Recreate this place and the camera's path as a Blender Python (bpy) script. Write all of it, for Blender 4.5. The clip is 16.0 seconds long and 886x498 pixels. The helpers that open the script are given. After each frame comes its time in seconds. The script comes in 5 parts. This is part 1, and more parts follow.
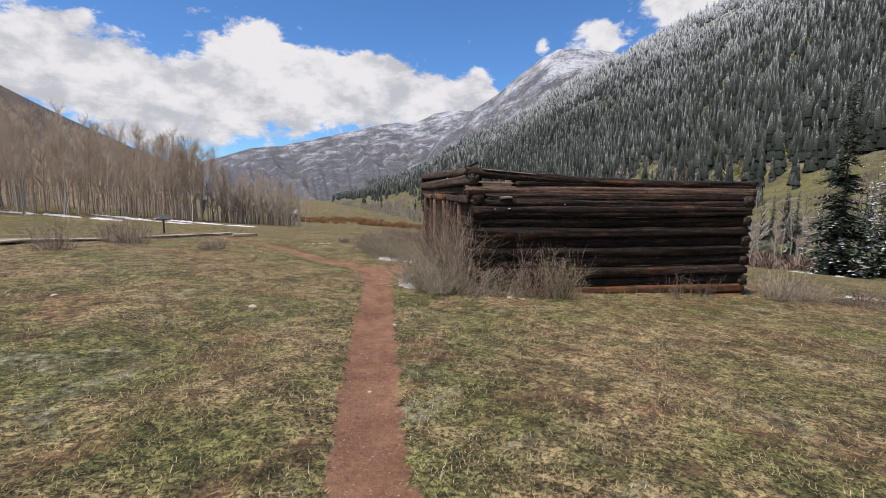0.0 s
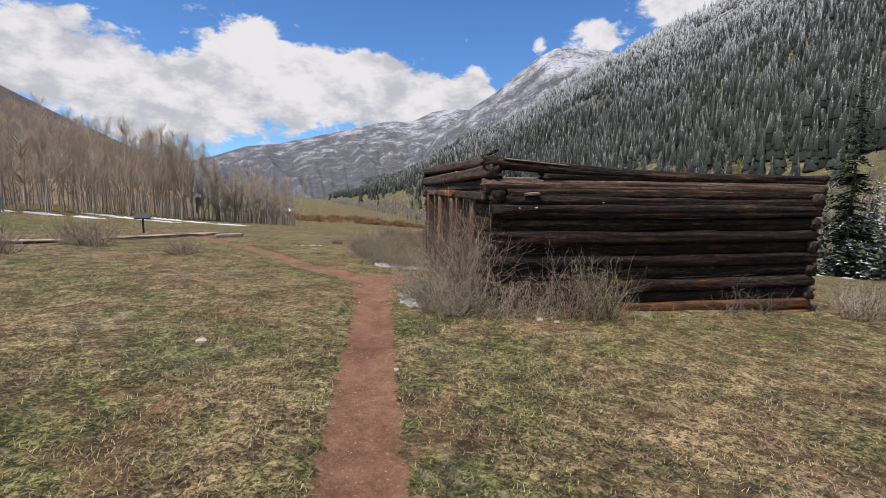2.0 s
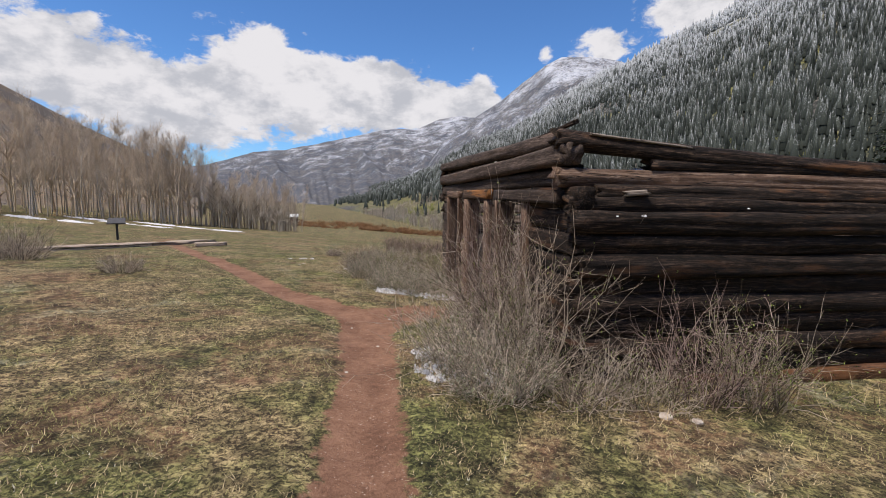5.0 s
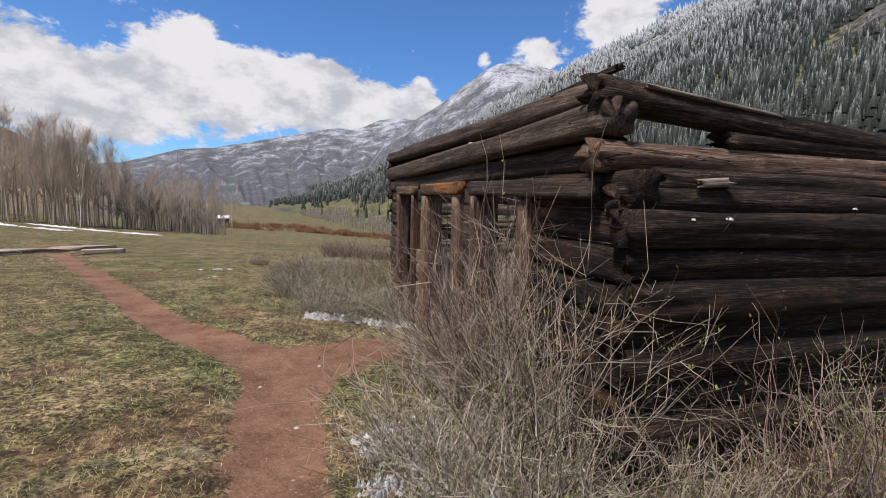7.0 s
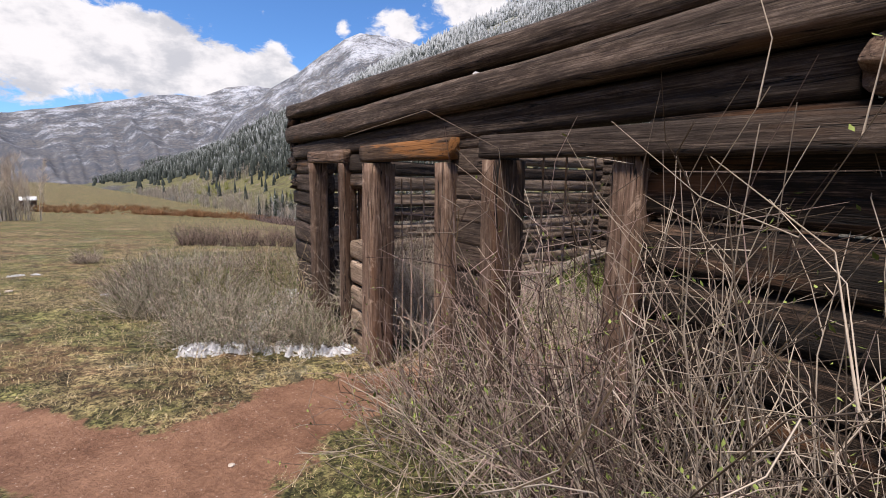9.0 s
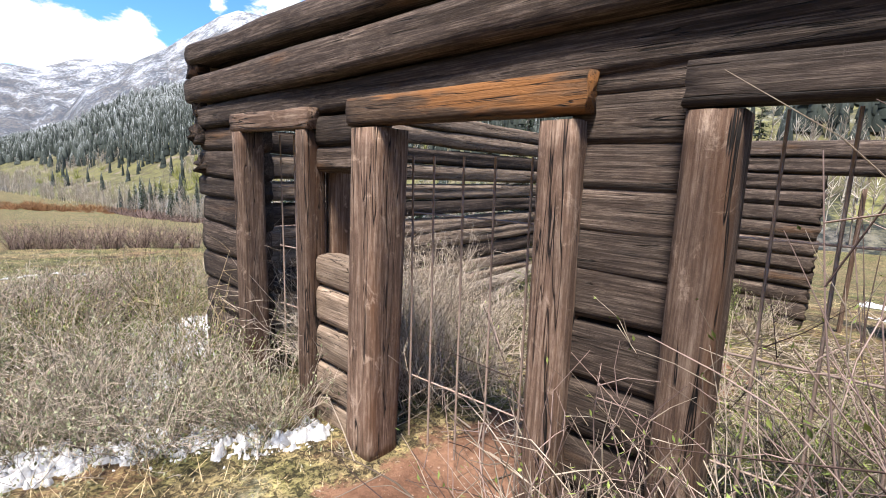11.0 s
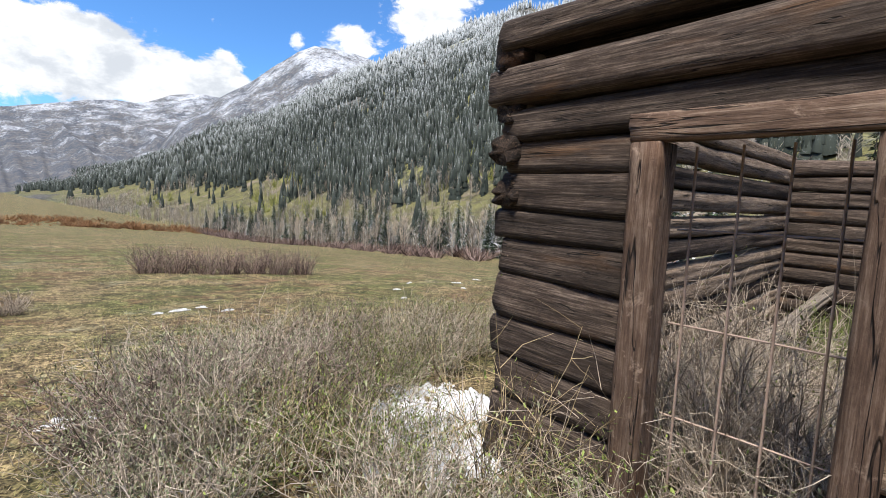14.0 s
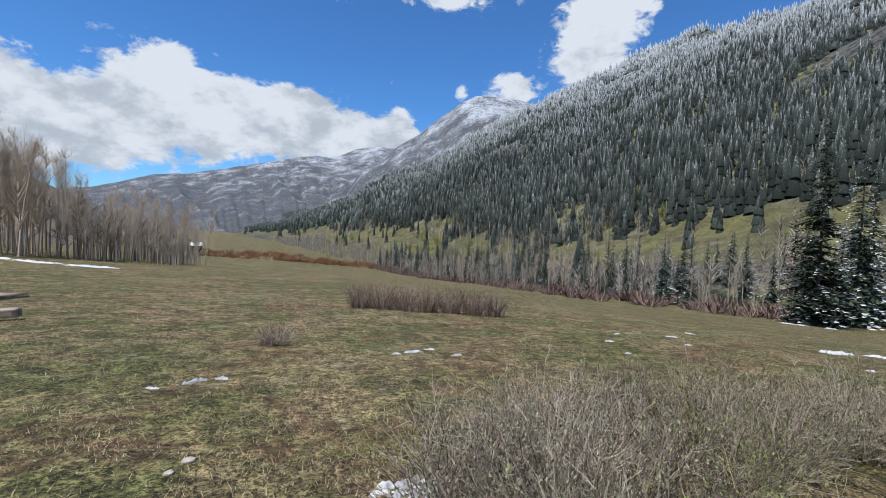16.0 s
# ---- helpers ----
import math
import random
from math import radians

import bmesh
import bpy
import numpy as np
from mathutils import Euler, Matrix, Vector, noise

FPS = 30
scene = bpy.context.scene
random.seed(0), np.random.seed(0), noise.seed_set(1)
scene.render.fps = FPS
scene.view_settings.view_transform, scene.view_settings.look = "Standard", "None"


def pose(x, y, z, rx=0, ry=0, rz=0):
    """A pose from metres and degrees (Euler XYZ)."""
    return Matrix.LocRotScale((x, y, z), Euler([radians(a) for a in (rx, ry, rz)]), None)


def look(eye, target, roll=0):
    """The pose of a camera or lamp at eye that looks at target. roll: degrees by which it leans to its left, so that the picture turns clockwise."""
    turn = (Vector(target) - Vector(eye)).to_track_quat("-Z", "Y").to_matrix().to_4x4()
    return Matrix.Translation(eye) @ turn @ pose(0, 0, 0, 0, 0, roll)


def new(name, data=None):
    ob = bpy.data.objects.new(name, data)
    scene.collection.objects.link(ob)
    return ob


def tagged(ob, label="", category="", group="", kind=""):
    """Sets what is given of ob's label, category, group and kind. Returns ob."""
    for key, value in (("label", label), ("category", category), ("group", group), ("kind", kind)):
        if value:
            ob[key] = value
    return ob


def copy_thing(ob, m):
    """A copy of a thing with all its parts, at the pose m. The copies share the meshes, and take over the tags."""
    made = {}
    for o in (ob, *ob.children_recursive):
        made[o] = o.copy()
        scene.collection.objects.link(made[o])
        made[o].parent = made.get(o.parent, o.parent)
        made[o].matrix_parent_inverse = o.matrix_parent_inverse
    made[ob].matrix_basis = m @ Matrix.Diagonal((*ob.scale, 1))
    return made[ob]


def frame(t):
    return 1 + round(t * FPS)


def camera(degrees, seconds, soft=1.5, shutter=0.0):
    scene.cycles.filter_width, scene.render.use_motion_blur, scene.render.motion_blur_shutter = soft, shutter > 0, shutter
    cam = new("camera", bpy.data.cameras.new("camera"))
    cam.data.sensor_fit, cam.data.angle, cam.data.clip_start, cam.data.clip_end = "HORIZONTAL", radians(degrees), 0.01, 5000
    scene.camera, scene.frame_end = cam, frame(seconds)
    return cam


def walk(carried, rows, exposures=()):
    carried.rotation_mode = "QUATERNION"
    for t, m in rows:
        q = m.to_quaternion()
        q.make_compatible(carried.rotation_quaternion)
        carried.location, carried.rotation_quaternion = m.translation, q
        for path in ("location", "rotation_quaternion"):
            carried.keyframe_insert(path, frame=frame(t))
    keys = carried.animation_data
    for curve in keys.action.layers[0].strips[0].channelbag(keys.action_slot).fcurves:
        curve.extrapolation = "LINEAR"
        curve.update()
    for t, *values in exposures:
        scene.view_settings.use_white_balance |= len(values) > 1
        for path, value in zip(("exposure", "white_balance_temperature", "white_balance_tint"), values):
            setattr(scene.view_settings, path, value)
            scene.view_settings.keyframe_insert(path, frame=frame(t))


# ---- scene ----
cam = camera(88.3, 16.0, 0.95)
PATH = [
    (0, (-2.847, -9.381, 2.288), (-2.405, -7.448, 2.03), 0.3),
    (0.5, (-2.778, -8.918, 2.199), (-2.348, -6.981, 1.943), 0.5),
    (1, (-2.72, -8.439, 2.2), (-2.292, -6.503, 1.938), 0.5),
    (1.5, (-2.693, -7.933, 2.212), (-2.255, -6.001, 1.943), 0.6),
    (2, (-2.671, -7.443, 2.205), (-2.215, -5.514, 1.942), 0.5),
    (2.5, (-2.641, -6.938, 2.227), (-2.194, -5.007, 1.961), 0.7),
    (3, (-2.562, -6.4, 2.19), (-2.131, -4.464, 1.933), 0.7),
    (3.5, (-2.517, -5.859, 2.187), (-2.08, -3.925, 1.93), 0.7),
    (4, (-2.427, -5.349, 2.145), (-2.02, -3.406, 1.899), 0.7),
    (4.2, (-2.411, -5.114, 2.081), (-2.002, -3.17, 1.849), 0.8),
    (6.3, (-2.167, -2.911, 2.04), (-1.633, -0.998, 1.802), 1.1),
    (6.5, (-2.129, -2.713, 2.017), (-1.569, -0.806, 1.792), 1.2),
    (7, (-2.027, -2.17, 1.968), (-1.343, -0.303, 1.749), 1.5),
    (7.5, (-2.036, -1.655, 1.96), (-1.22, 0.156, 1.726), 1.7),
    (8, (-2.065, -1.135, 1.913), (-1.143, 0.621, 1.654), 2.1),
    (8.5, (-2.085, -0.532, 1.894), (-1.048, 1.156, 1.617), 2.2),
    (8.7, (-2.125, -0.301, 1.893), (-1.028, 1.346, 1.602), 1.7),
    (10.8, (-1.793, 1.79, 1.776), (-0.31, 3.088, 1.435), 1.8),
    (11, (-1.774, 1.966, 1.77), (-0.263, 3.233, 1.439), 2.1),
    (11.5, (-1.785, 2.382, 1.754), (-0.232, 3.597, 1.419), 2.3),
    (12, (-1.812, 2.796, 1.762), (-0.253, 4.004, 1.433), 2.5),
    (12.5, (-1.804, 3.266, 1.746), (-0.266, 4.51, 1.453), 2.4),
    (13, (-1.914, 3.691, 1.753), (-0.426, 4.999, 1.475), 2.1),
    (13.5, (-2.082, 4.089, 1.752), (-0.661, 5.472, 1.491), 2.4),
    (14, (-2.215, 4.535, 1.743), (-0.877, 6.002, 1.503), 2.2),
    (14.5, (-2.437, 4.899, 1.747), (-1.186, 6.444, 1.531), 2.3),
    (15, (-2.679, 5.217, 1.759), (-1.535, 6.846, 1.573), 2.4),
    (15.5, (-2.814, 5.584, 1.728), (-1.825, 7.317, 1.589), 2.2),
    (16, (-3.006, 5.818, 1.754), (-2.23, 7.659, 1.66), 1.9),
]
EXPO = [(0, 0.18, 6600, 14), (4.2, 0.15, 6600, 14), (7, 0.17, 6550, 14), (8.7, 0.36, 6700, 16), (10.8, 1.1, 6450, 12), (12.0, 1.4, 6350, 9), (12.7, 1.4, 6350, 9), (13.5, 0.96, 6450, 9), (14.5, 0.54, 6450, 9), (15.0, 0.4, 6250, 10), (16.0, 0.1, 5950, 8)]
walk(cam, [(t, look(e, g, r)) for t, e, g, r in PATH], EXPO)

# ---- world, sun ----
SUN_EL, SUN_AZ = radians(66), radians(248)      # azimuth clockwise from +y
world = bpy.data.worlds.new("sky")
scene.world = world
world.use_nodes = True


class Nodes:
    """Short hand for building a node tree."""

    def __init__(self, tree):
        self.tree = tree
        tree.nodes.clear()

    def add(self, kind, values=None, **settings):
        n = self.tree.nodes.new(kind)
        for key, value in settings.items():
            setattr(n, key, value)
        for key, value in (values or {}).items():
            if isinstance(value, bpy.types.NodeSocket):
                self.tree.links.new(value, n.inputs[key])
            else:
                n.inputs[key].default_value = value
        return n

    def math(self, op, a, b=0.0, c=0.0, clamp=False):
        return self.add("ShaderNodeMath", {0: a, 1: b, 2: c}, operation=op, use_clamp=clamp).outputs[0]

    def noise(self, vec, scale, detail=4.0, rough=0.55, distort=0.0):
        return self.add("ShaderNodeTexNoise", {"Vector": vec, "Scale": scale, "Detail": detail, "Roughness": rough, "Distortion": distort}).outputs["Fac"]

    def ramp(self, fac, stops):
        n = self.add("ShaderNodeValToRGB", {"Fac": fac})
        els = n.color_ramp.elements
        while len(els) < len(stops):
            els.new(0.5)
        for e, (p, c) in zip(els, stops):
            e.position, e.color = p, (c if len(c) == 4 else (*c, 1)) if not isinstance(c, (int, float)) else (c, c, c, 1)
        return n.outputs["Color"]

    def mix(self, fac, a, b, blend="MIX"):
        n = self.add("ShaderNodeMix", {"Factor": fac}, data_type="RGBA", blend_type=blend)
        for key, value in ((6, a), (7, b)):
            if isinstance(value, bpy.types.NodeSocket):
                self.tree.links.new(value, n.inputs[key])
            else:
                n.inputs[key].default_value = (*value, 1) if len(value) == 3 else value
        return n.outputs[2]

    def step(self, value, lo, hi):
        return self.add("ShaderNodeMapRange", {"Value": value, "From Min": lo, "From Max": hi}, interpolation_type="SMOOTHSTEP").outputs[0]

    def scale(self, vec, x, y, z):
        return self.add("ShaderNodeMapping", {"Vector": vec, "Scale": (x, y, z)}).outputs[0]


# blue sky with a bank of fair-weather cloud: (azimuth, elevation, half widths, weight) in degrees
CLOUDS = [(-29, 12, 7, 4.0, 0.9), (-19, 10, 8, 3.5, 0.95), (-9, 12.5, 5, 4.5, 0.9), (-8, 16, 2.2, 1.6, 0.5), (-2, 11, 7, 4.2, 0.9), (3, 13, 4, 2.4, 0.6), (8, 11, 7, 3.0, 0.85), (15, 10.8, 5, 2.2, 0.8),
          (17.3, 13.3, 1.4, 1.7, 0.5), (15.2, 17.2, 1.8, 1.2, 0.2), (24.5, 16.3, 1.2, 1.6, 0.55), (30, 16.4, 3.6, 1.8, 0.75), (31, 17.9, 1.2, 1.2, 0.4), (40, 20, 5, 3.5, 0.95), (42, 25, 6, 3, 0.7), (23, 26.5, 7, 1.8, 0.6),
          (10, 26, 5, 1.5, 0.3), (-24, 15.5, 2, 1.3, 0.35), (-17, 6, 10, 2.5, 0.3), (60, 30, 12, 5, 0.5), (-60, 25, 20, 10, 0.6), (150, 35, 50, 14, 0.6), (-120, 45, 40, 15, 0.6)]


def build_sky():
    n = Nodes(world.node_tree)
    d = n.add("ShaderNodeTexCoord").outputs["Generated"]
    sky = n.add("ShaderNodeTexSky", sky_type="NISHITA", sun_disc=False, sun_elevation=SUN_EL, sun_rotation=SUN_AZ, altitude=2900.0,
                air_density=1.3, dust_density=0.4, ozone_density=3.0).outputs[0]
    xyz = n.add("ShaderNodeSeparateXYZ", {0: d})
    az = n.math("MULTIPLY", n.math("ARCTAN2", xyz.outputs[0], xyz.outputs[1]), 57.2958)
    el = n.math("MULTIPLY", n.math("ARCSINE", xyz.outputs[2]), 57.2958)
    total = 0.0
    for a, e, wa, we, weight in CLOUDS:
        qa = n.math("DIVIDE", n.math("SUBTRACT", az, a), wa)
        qe = n.math("DIVIDE", n.math("SUBTRACT", el, e), we)
        r2 = n.math("ADD", n.math("MULTIPLY", qa, qa), n.math("MULTIPLY", qe, qe))
        blob = n.math("MULTIPLY", n.math("EXPONENT", n.math("MULTIPLY", r2, -1.0)), weight)
        total = n.math("ADD", blob, total)
    flat = n.scale(d, 1.0, 1.0, 1.7)
    big = n.noise(flat, 6.0, 8.0, 0.6, 0.3)
    fine = n.noise(flat, 20.0, 8.0, 0.65, 0.3)
    puff = n.math("ADD", n.math("MULTIPLY", n.math("SUBTRACT", big, 0.5), 1.25), n.math("MULTIPLY", n.math("SUBTRACT", fine, 0.5), 1.35))
    mask = n.step(n.math("ADD", total, puff), 0.27, 0.56)
    shade = n.step(n.math("ADD", n.noise(flat, 11.0, 7.0, 0.6), n.math("MULTIPLY", el, 0.008)), 0.44, 0.68)
    white = n.mix(shade, (5.4, 5.7, 6.2), (8.4, 8.5, 8.7))
    blue = n.mix(1.0, sky, (0.74, 1.16, 1.56), "MULTIPLY")
    colour = n.mix(mask, blue, white)
    bg = n.add("ShaderNodeBackground", {"Color": colour, "Strength": 0.085})
    out = n.add("ShaderNodeOutputWorld", {"Surface": bg.outputs[0]})


build_sky()
sun = new("sun", bpy.data.lights.new("sun", "SUN"))
sun.data.energy, sun.data.angle, sun.data.color = 5.0, radians(14), (1.0, 0.93, 0.83)
sun_way = Vector((math.sin(SUN_AZ) * math.cos(SUN_EL), math.cos(SUN_AZ) * math.cos(SUN_EL), math.sin(SUN_EL)))
sun.matrix_world = look(sun_way * 50, (0, 0, 0))


# ---- materials ----
def material(name, rough=0.85):
    m = bpy.data.materials.new(name)
    m.use_nodes = True
    n = Nodes(m.node_tree)
    b = n.add("ShaderNodeBsdfPrincipled", {"Roughness": rough})
    b.inputs["Specular IOR Level"].default_value = 0.25
    n.add("ShaderNodeOutputMaterial", {"Surface": b.outputs[0]})
    return m, n, b


def put(n, b, colour=None, bump=None, strength=0.5, distance=0.01, **other):
    if colour is not None:
        n.tree.links.new(colour, b.inputs["Base Color"])
    if bump is not None:
        n.tree.links.new(n.add("ShaderNodeBump", {"Height": bump, "Strength": strength, "Distance": distance}).outputs[0], b.inputs["Normal"])


def wood(name, dark, mid, light, stain=None, stain_at=(0.55, 0.72), grain=16.0, scuff=0.0, streak=0.05):
    """Weathered wood with the grain along the object's own x axis."""
    m, n, b = material(name, 0.8)
    p = n.add("ShaderNodeTexCoord").outputs["Object"]
    seed = n.add("ShaderNodeObjectInfo").outputs["Random"]
    off = n.add("ShaderNodeVectorMath", {0: p, 1: n.add("ShaderNodeCombineXYZ", {0: n.math("MULTIPLY", seed, 37.0)}).outputs[0]}, operation="ADD").outputs[0]
    long = n.scale(off, 0.9, grain * 1.7, grain * 1.7)
    fibre = n.math("ADD", n.math("MULTIPLY", n.noise(long, 3.0, 8.0, 0.72, 0.35), 0.7), n.math("MULTIPLY", n.noise(n.scale(off, 1.0, 3.0, 3.0), 9.0, 7.0, 0.75), 0.3))
    line = n.noise(n.scale(off, 0.3, grain * 0.45, grain * 0.45), 2.0, 3.0, 0.55, 0.3)
    crack = n.math("ABSOLUTE", n.math("SUBTRACT", line, 0.47))
    patch = n.noise(n.scale(off, 1.0, 3.0, 3.0), 1.6, 4.0, 0.6)
    c = n.ramp(fibre, [(0.36, dark), (0.5, mid), (0.66, light)])
    c = n.mix(n.step(patch, 0.42, 0.68), c, n.mix(0.4, c, dark))
    band = n.noise(n.scale(off, 0.32, 7.0, 7.0), 1.5, 5.0, 0.65, 0.4)
    c = n.mix(n.math("MULTIPLY", n.step(band, 0.46, 0.6), streak), c, dark)
    if stain:
        c = n.mix(n.math("MULTIPLY", n.step(n.noise(n.scale(off, 0.7, 4.0, 4.0), 1.3, 4.0, 0.6), *stain_at), 0.85), c, n.mix(fibre, tuple(0.5 * v for v in stain), stain))
    if scuff:
        rub = n.step(n.noise(n.scale(off, 1.0, 1.6, 1.6), 5.0, 7.0, 0.75, 0.8), 0.56, 0.68)
        c = n.mix(n.math("MULTIPLY", rub, scuff), c, tuple(1.3 * v for v in light))
    gap = n.step(n.math("ADD", crack, n.math("MULTIPLY", n.noise(off, 2.5, 3.0), 0.02)), 0.009, 0.022)
    c = n.mix(gap, (0.008, 0.006, 0.005), c)
    tint = n.math("ADD", n.math("MULTIPLY", seed, 0.7), 0.65)
    c = n.mix(1.0, c, n.add("ShaderNodeCombineColor", {0: tint, 1: tint, 2: tint}).outputs[0], "MULTIPLY")
    h = n.math("ADD", n.math("MULTIPLY", fibre, 0.6), n.math("MULTIPLY", gap, 0.5))
    put(n, b, c, h, 1.0, 0.025)
    return m


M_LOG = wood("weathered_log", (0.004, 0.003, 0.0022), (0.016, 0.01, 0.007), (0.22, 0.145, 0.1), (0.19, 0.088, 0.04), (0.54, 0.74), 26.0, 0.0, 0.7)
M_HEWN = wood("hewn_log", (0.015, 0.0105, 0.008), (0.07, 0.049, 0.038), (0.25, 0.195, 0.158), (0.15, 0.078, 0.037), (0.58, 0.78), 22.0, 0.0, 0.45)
M_POST = wood("post_wood", (0.045, 0.028, 0.02), (0.14, 0.088, 0.062), (0.34, 0.255, 0.195), (0.15, 0.075, 0.04), (0.5, 0.75), 13.0, 0.55)
M_PANEL = wood("split_log", (0.07, 0.05, 0.037), (0.24, 0.175, 0.128), (0.45, 0.36, 0.275), (0.16, 0.09, 0.05), (0.6, 0.8), 18.0, 0.3)
M_LINTEL = wood("lintel_wood", (0.03, 0.02, 0.015), (0.10, 0.06, 0.035), (0.24, 0.17, 0.12), (0.42, 0.18, 0.055), (0.52, 0.62), 24.0)
M_SILLLOG = wood("sill_log", (0.04, 0.02, 0.012), (0.15, 0.07, 0.035), (0.3, 0.16, 0.09), (0.4, 0.17, 0.06), (0.45, 0.65))
M_GREYLOG = wood("bleached_log", (0.09, 0.075, 0.062), (0.24, 0.2, 0.165), (0.42, 0.36, 0.3))
M_PLANK = wood("boardwalk_plank", (0.25, 0.19, 0.14), (0.45, 0.36, 0.28), (0.62, 0.52, 0.42))


def build_ground_material():
    m, n, b = material("meadow", 0.95)
    p = n.add("ShaderNodeTexCoord").outputs["Object"]
    dirt = n.add("ShaderNodeAttribute", attribute_name="dirt").outputs["Fac"]
    big = n.noise(p, 0.16, 5.0, 0.6, 0.6)
    mid = n.noise(p, 0.75, 6.0, 0.65, 0.4)
    fine = n.noise(p, 9.0, 6.0, 0.7)
    tiny = n.noise(p, 55.0, 4.0, 0.7)
    hay = n.noise(p, 26.0, 5.0, 0.75, 0.8)
    straw = n.mix(n.step(hay, 0.42, 0.58), (0.045, 0.03, 0.016), (0.33, 0.25, 0.13))
    green = n.mix(n.step(hay, 0.42, 0.6), (0.028, 0.031, 0.011), (0.18, 0.178, 0.062))
    pale = n.mix(n.step(tiny, 0.35, 0.65), (0.12, 0.115, 0.07), (0.31, 0.3, 0.21))
    earth = n.mix(n.step(tiny, 0.3, 0.7), (0.06, 0.027, 0.016), (0.19, 0.1, 0.06))
    c = n.mix(n.step(n.math("ADD", n.math("MULTIPLY", big, 0.4), n.math("MULTIPLY", mid, 0.6)), 0.42, 0.6), green, straw)
    c = n.mix(n.math("MULTIPLY", n.step(n.noise(p, 0.5, 5.0, 0.7, 1.0), 0.56, 0.68), n.step(fine, 0.42, 0.6)), c, pale)
    bare = n.step(n.math("ADD", n.noise(p, 0.62, 6.0, 0.72, 0.7), n.math("MULTIPLY", n.math("SUBTRACT", fine, 0.5), 0.35)), 0.52, 0.62)
    c = n.mix(n.math("MULTIPLY", bare, 0.6), c, earth)
    mottle = n.math("ADD", n.math("MULTIPLY", n.step(n.noise(p, 2.4, 7.0, 0.78, 0.5), 0.34, 0.66), 1.0), 0.42)
    c = n.mix(1.0, c, n.add("ShaderNodeCombineColor", {0: mottle, 1: mottle, 2: mottle}).outputs[0], "MULTIPLY")
    tuft = n.math("ADD", n.math("MULTIPLY", n.step(n.noise(p, 7.0, 3.0, 0.6, 0.6), 0.38, 0.62), 0.8), 0.6)
    c = n.mix(1.0, c, n.add("ShaderNodeCombineColor", {0: tuft, 1: tuft, 2: tuft}).outputs[0], "MULTIPLY")
    edge = n.math("ADD", dirt, n.math("MULTIPLY", n.math("SUBTRACT", n.noise(p, 5.0, 5.0, 0.7), 0.5), 1.5))
    trod = n.mix(n.step(n.math("ADD", n.math("MULTIPLY", n.noise(p, 1.6, 6.0, 0.75), 0.6), n.math("MULTIPLY", hay, 0.4)), 0.34, 0.66), (0.115, 0.055, 0.032), (0.29, 0.16, 0.1))
    grit = n.step(n.noise(p, 42.0, 2.0, 0.5), 0.66, 0.72)
    trod = n.mix(n.math("MULTIPLY", grit, 0.6), trod, (0.5, 0.39, 0.31))
    c = n.mix(n.step(edge, 0.36, 0.6), c, trod)
    put(n, b, c, n.math("ADD", n.math("ADD", fine, hay), n.math("MULTIPLY", tiny, 0.5)), 0.8, 0.03)
    return m


def build_forest_floor(name, snow_lo, snow_hi, green, speck, deep=(0.022, 0.027, 0.025), snow=0.6):
    """Steep mountain ground under far trees: litter, brush, old snow; speck is the size of the trees that only the
    material shows. For the far mountains green and deep carry painted haze.
    """
    m, n, b = material(name, 0.95)
    p = n.add("ShaderNodeTexCoord").outputs["Object"]
    z = n.add("ShaderNodeSeparateXYZ", {0: p}).outputs[2]
    q = n.scale(p, 1.0, 1.0, 0.35)
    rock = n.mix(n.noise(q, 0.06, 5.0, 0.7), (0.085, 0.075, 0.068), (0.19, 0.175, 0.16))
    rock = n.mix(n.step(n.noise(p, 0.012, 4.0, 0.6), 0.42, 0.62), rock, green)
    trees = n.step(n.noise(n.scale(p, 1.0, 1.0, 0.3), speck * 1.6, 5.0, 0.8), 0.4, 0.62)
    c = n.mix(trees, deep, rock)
    open_ = n.add("ShaderNodeAttribute", attribute_name="pasture").outputs["Fac"]
    turf = n.mix(n.step(n.noise(p, 0.09, 6.0, 0.75), 0.36, 0.64), (0.075, 0.068, 0.04), (0.145, 0.138, 0.055))
    turf = n.mix(n.step(n.noise(p, 0.035, 5.0, 0.7), 0.55, 0.66), turf, (0.2, 0.165, 0.13))
    c = n.mix(open_, c, turf)
    high = n.add("ShaderNodeMapRange", {"Value": z, "From Min": snow_lo, "From Max": snow_hi}).outputs[0]
    fall = n.scale(p, 1.0, 1.0, 0.7)
    white = n.math("ADD", n.math("MULTIPLY", high, 0.14), n.math("ADD", n.math("MULTIPLY", n.noise(fall, 0.009, 6.0, 0.7), 0.45), n.math("MULTIPLY", n.noise(fall, 0.085, 8.0, 0.85), 0.55)))
    c = n.mix(n.math("MULTIPLY", n.math("MULTIPLY", n.step(white, 0.56, 0.7), n.math("SUBTRACT", 1.0, n.math("MULTIPLY", open_, 0.93))), snow), c, (0.74, 0.77, 0.82))
    put(n, b, c, n.noise(p, speck, 4.0, 0.7), 0.7, 8.0)
    return m


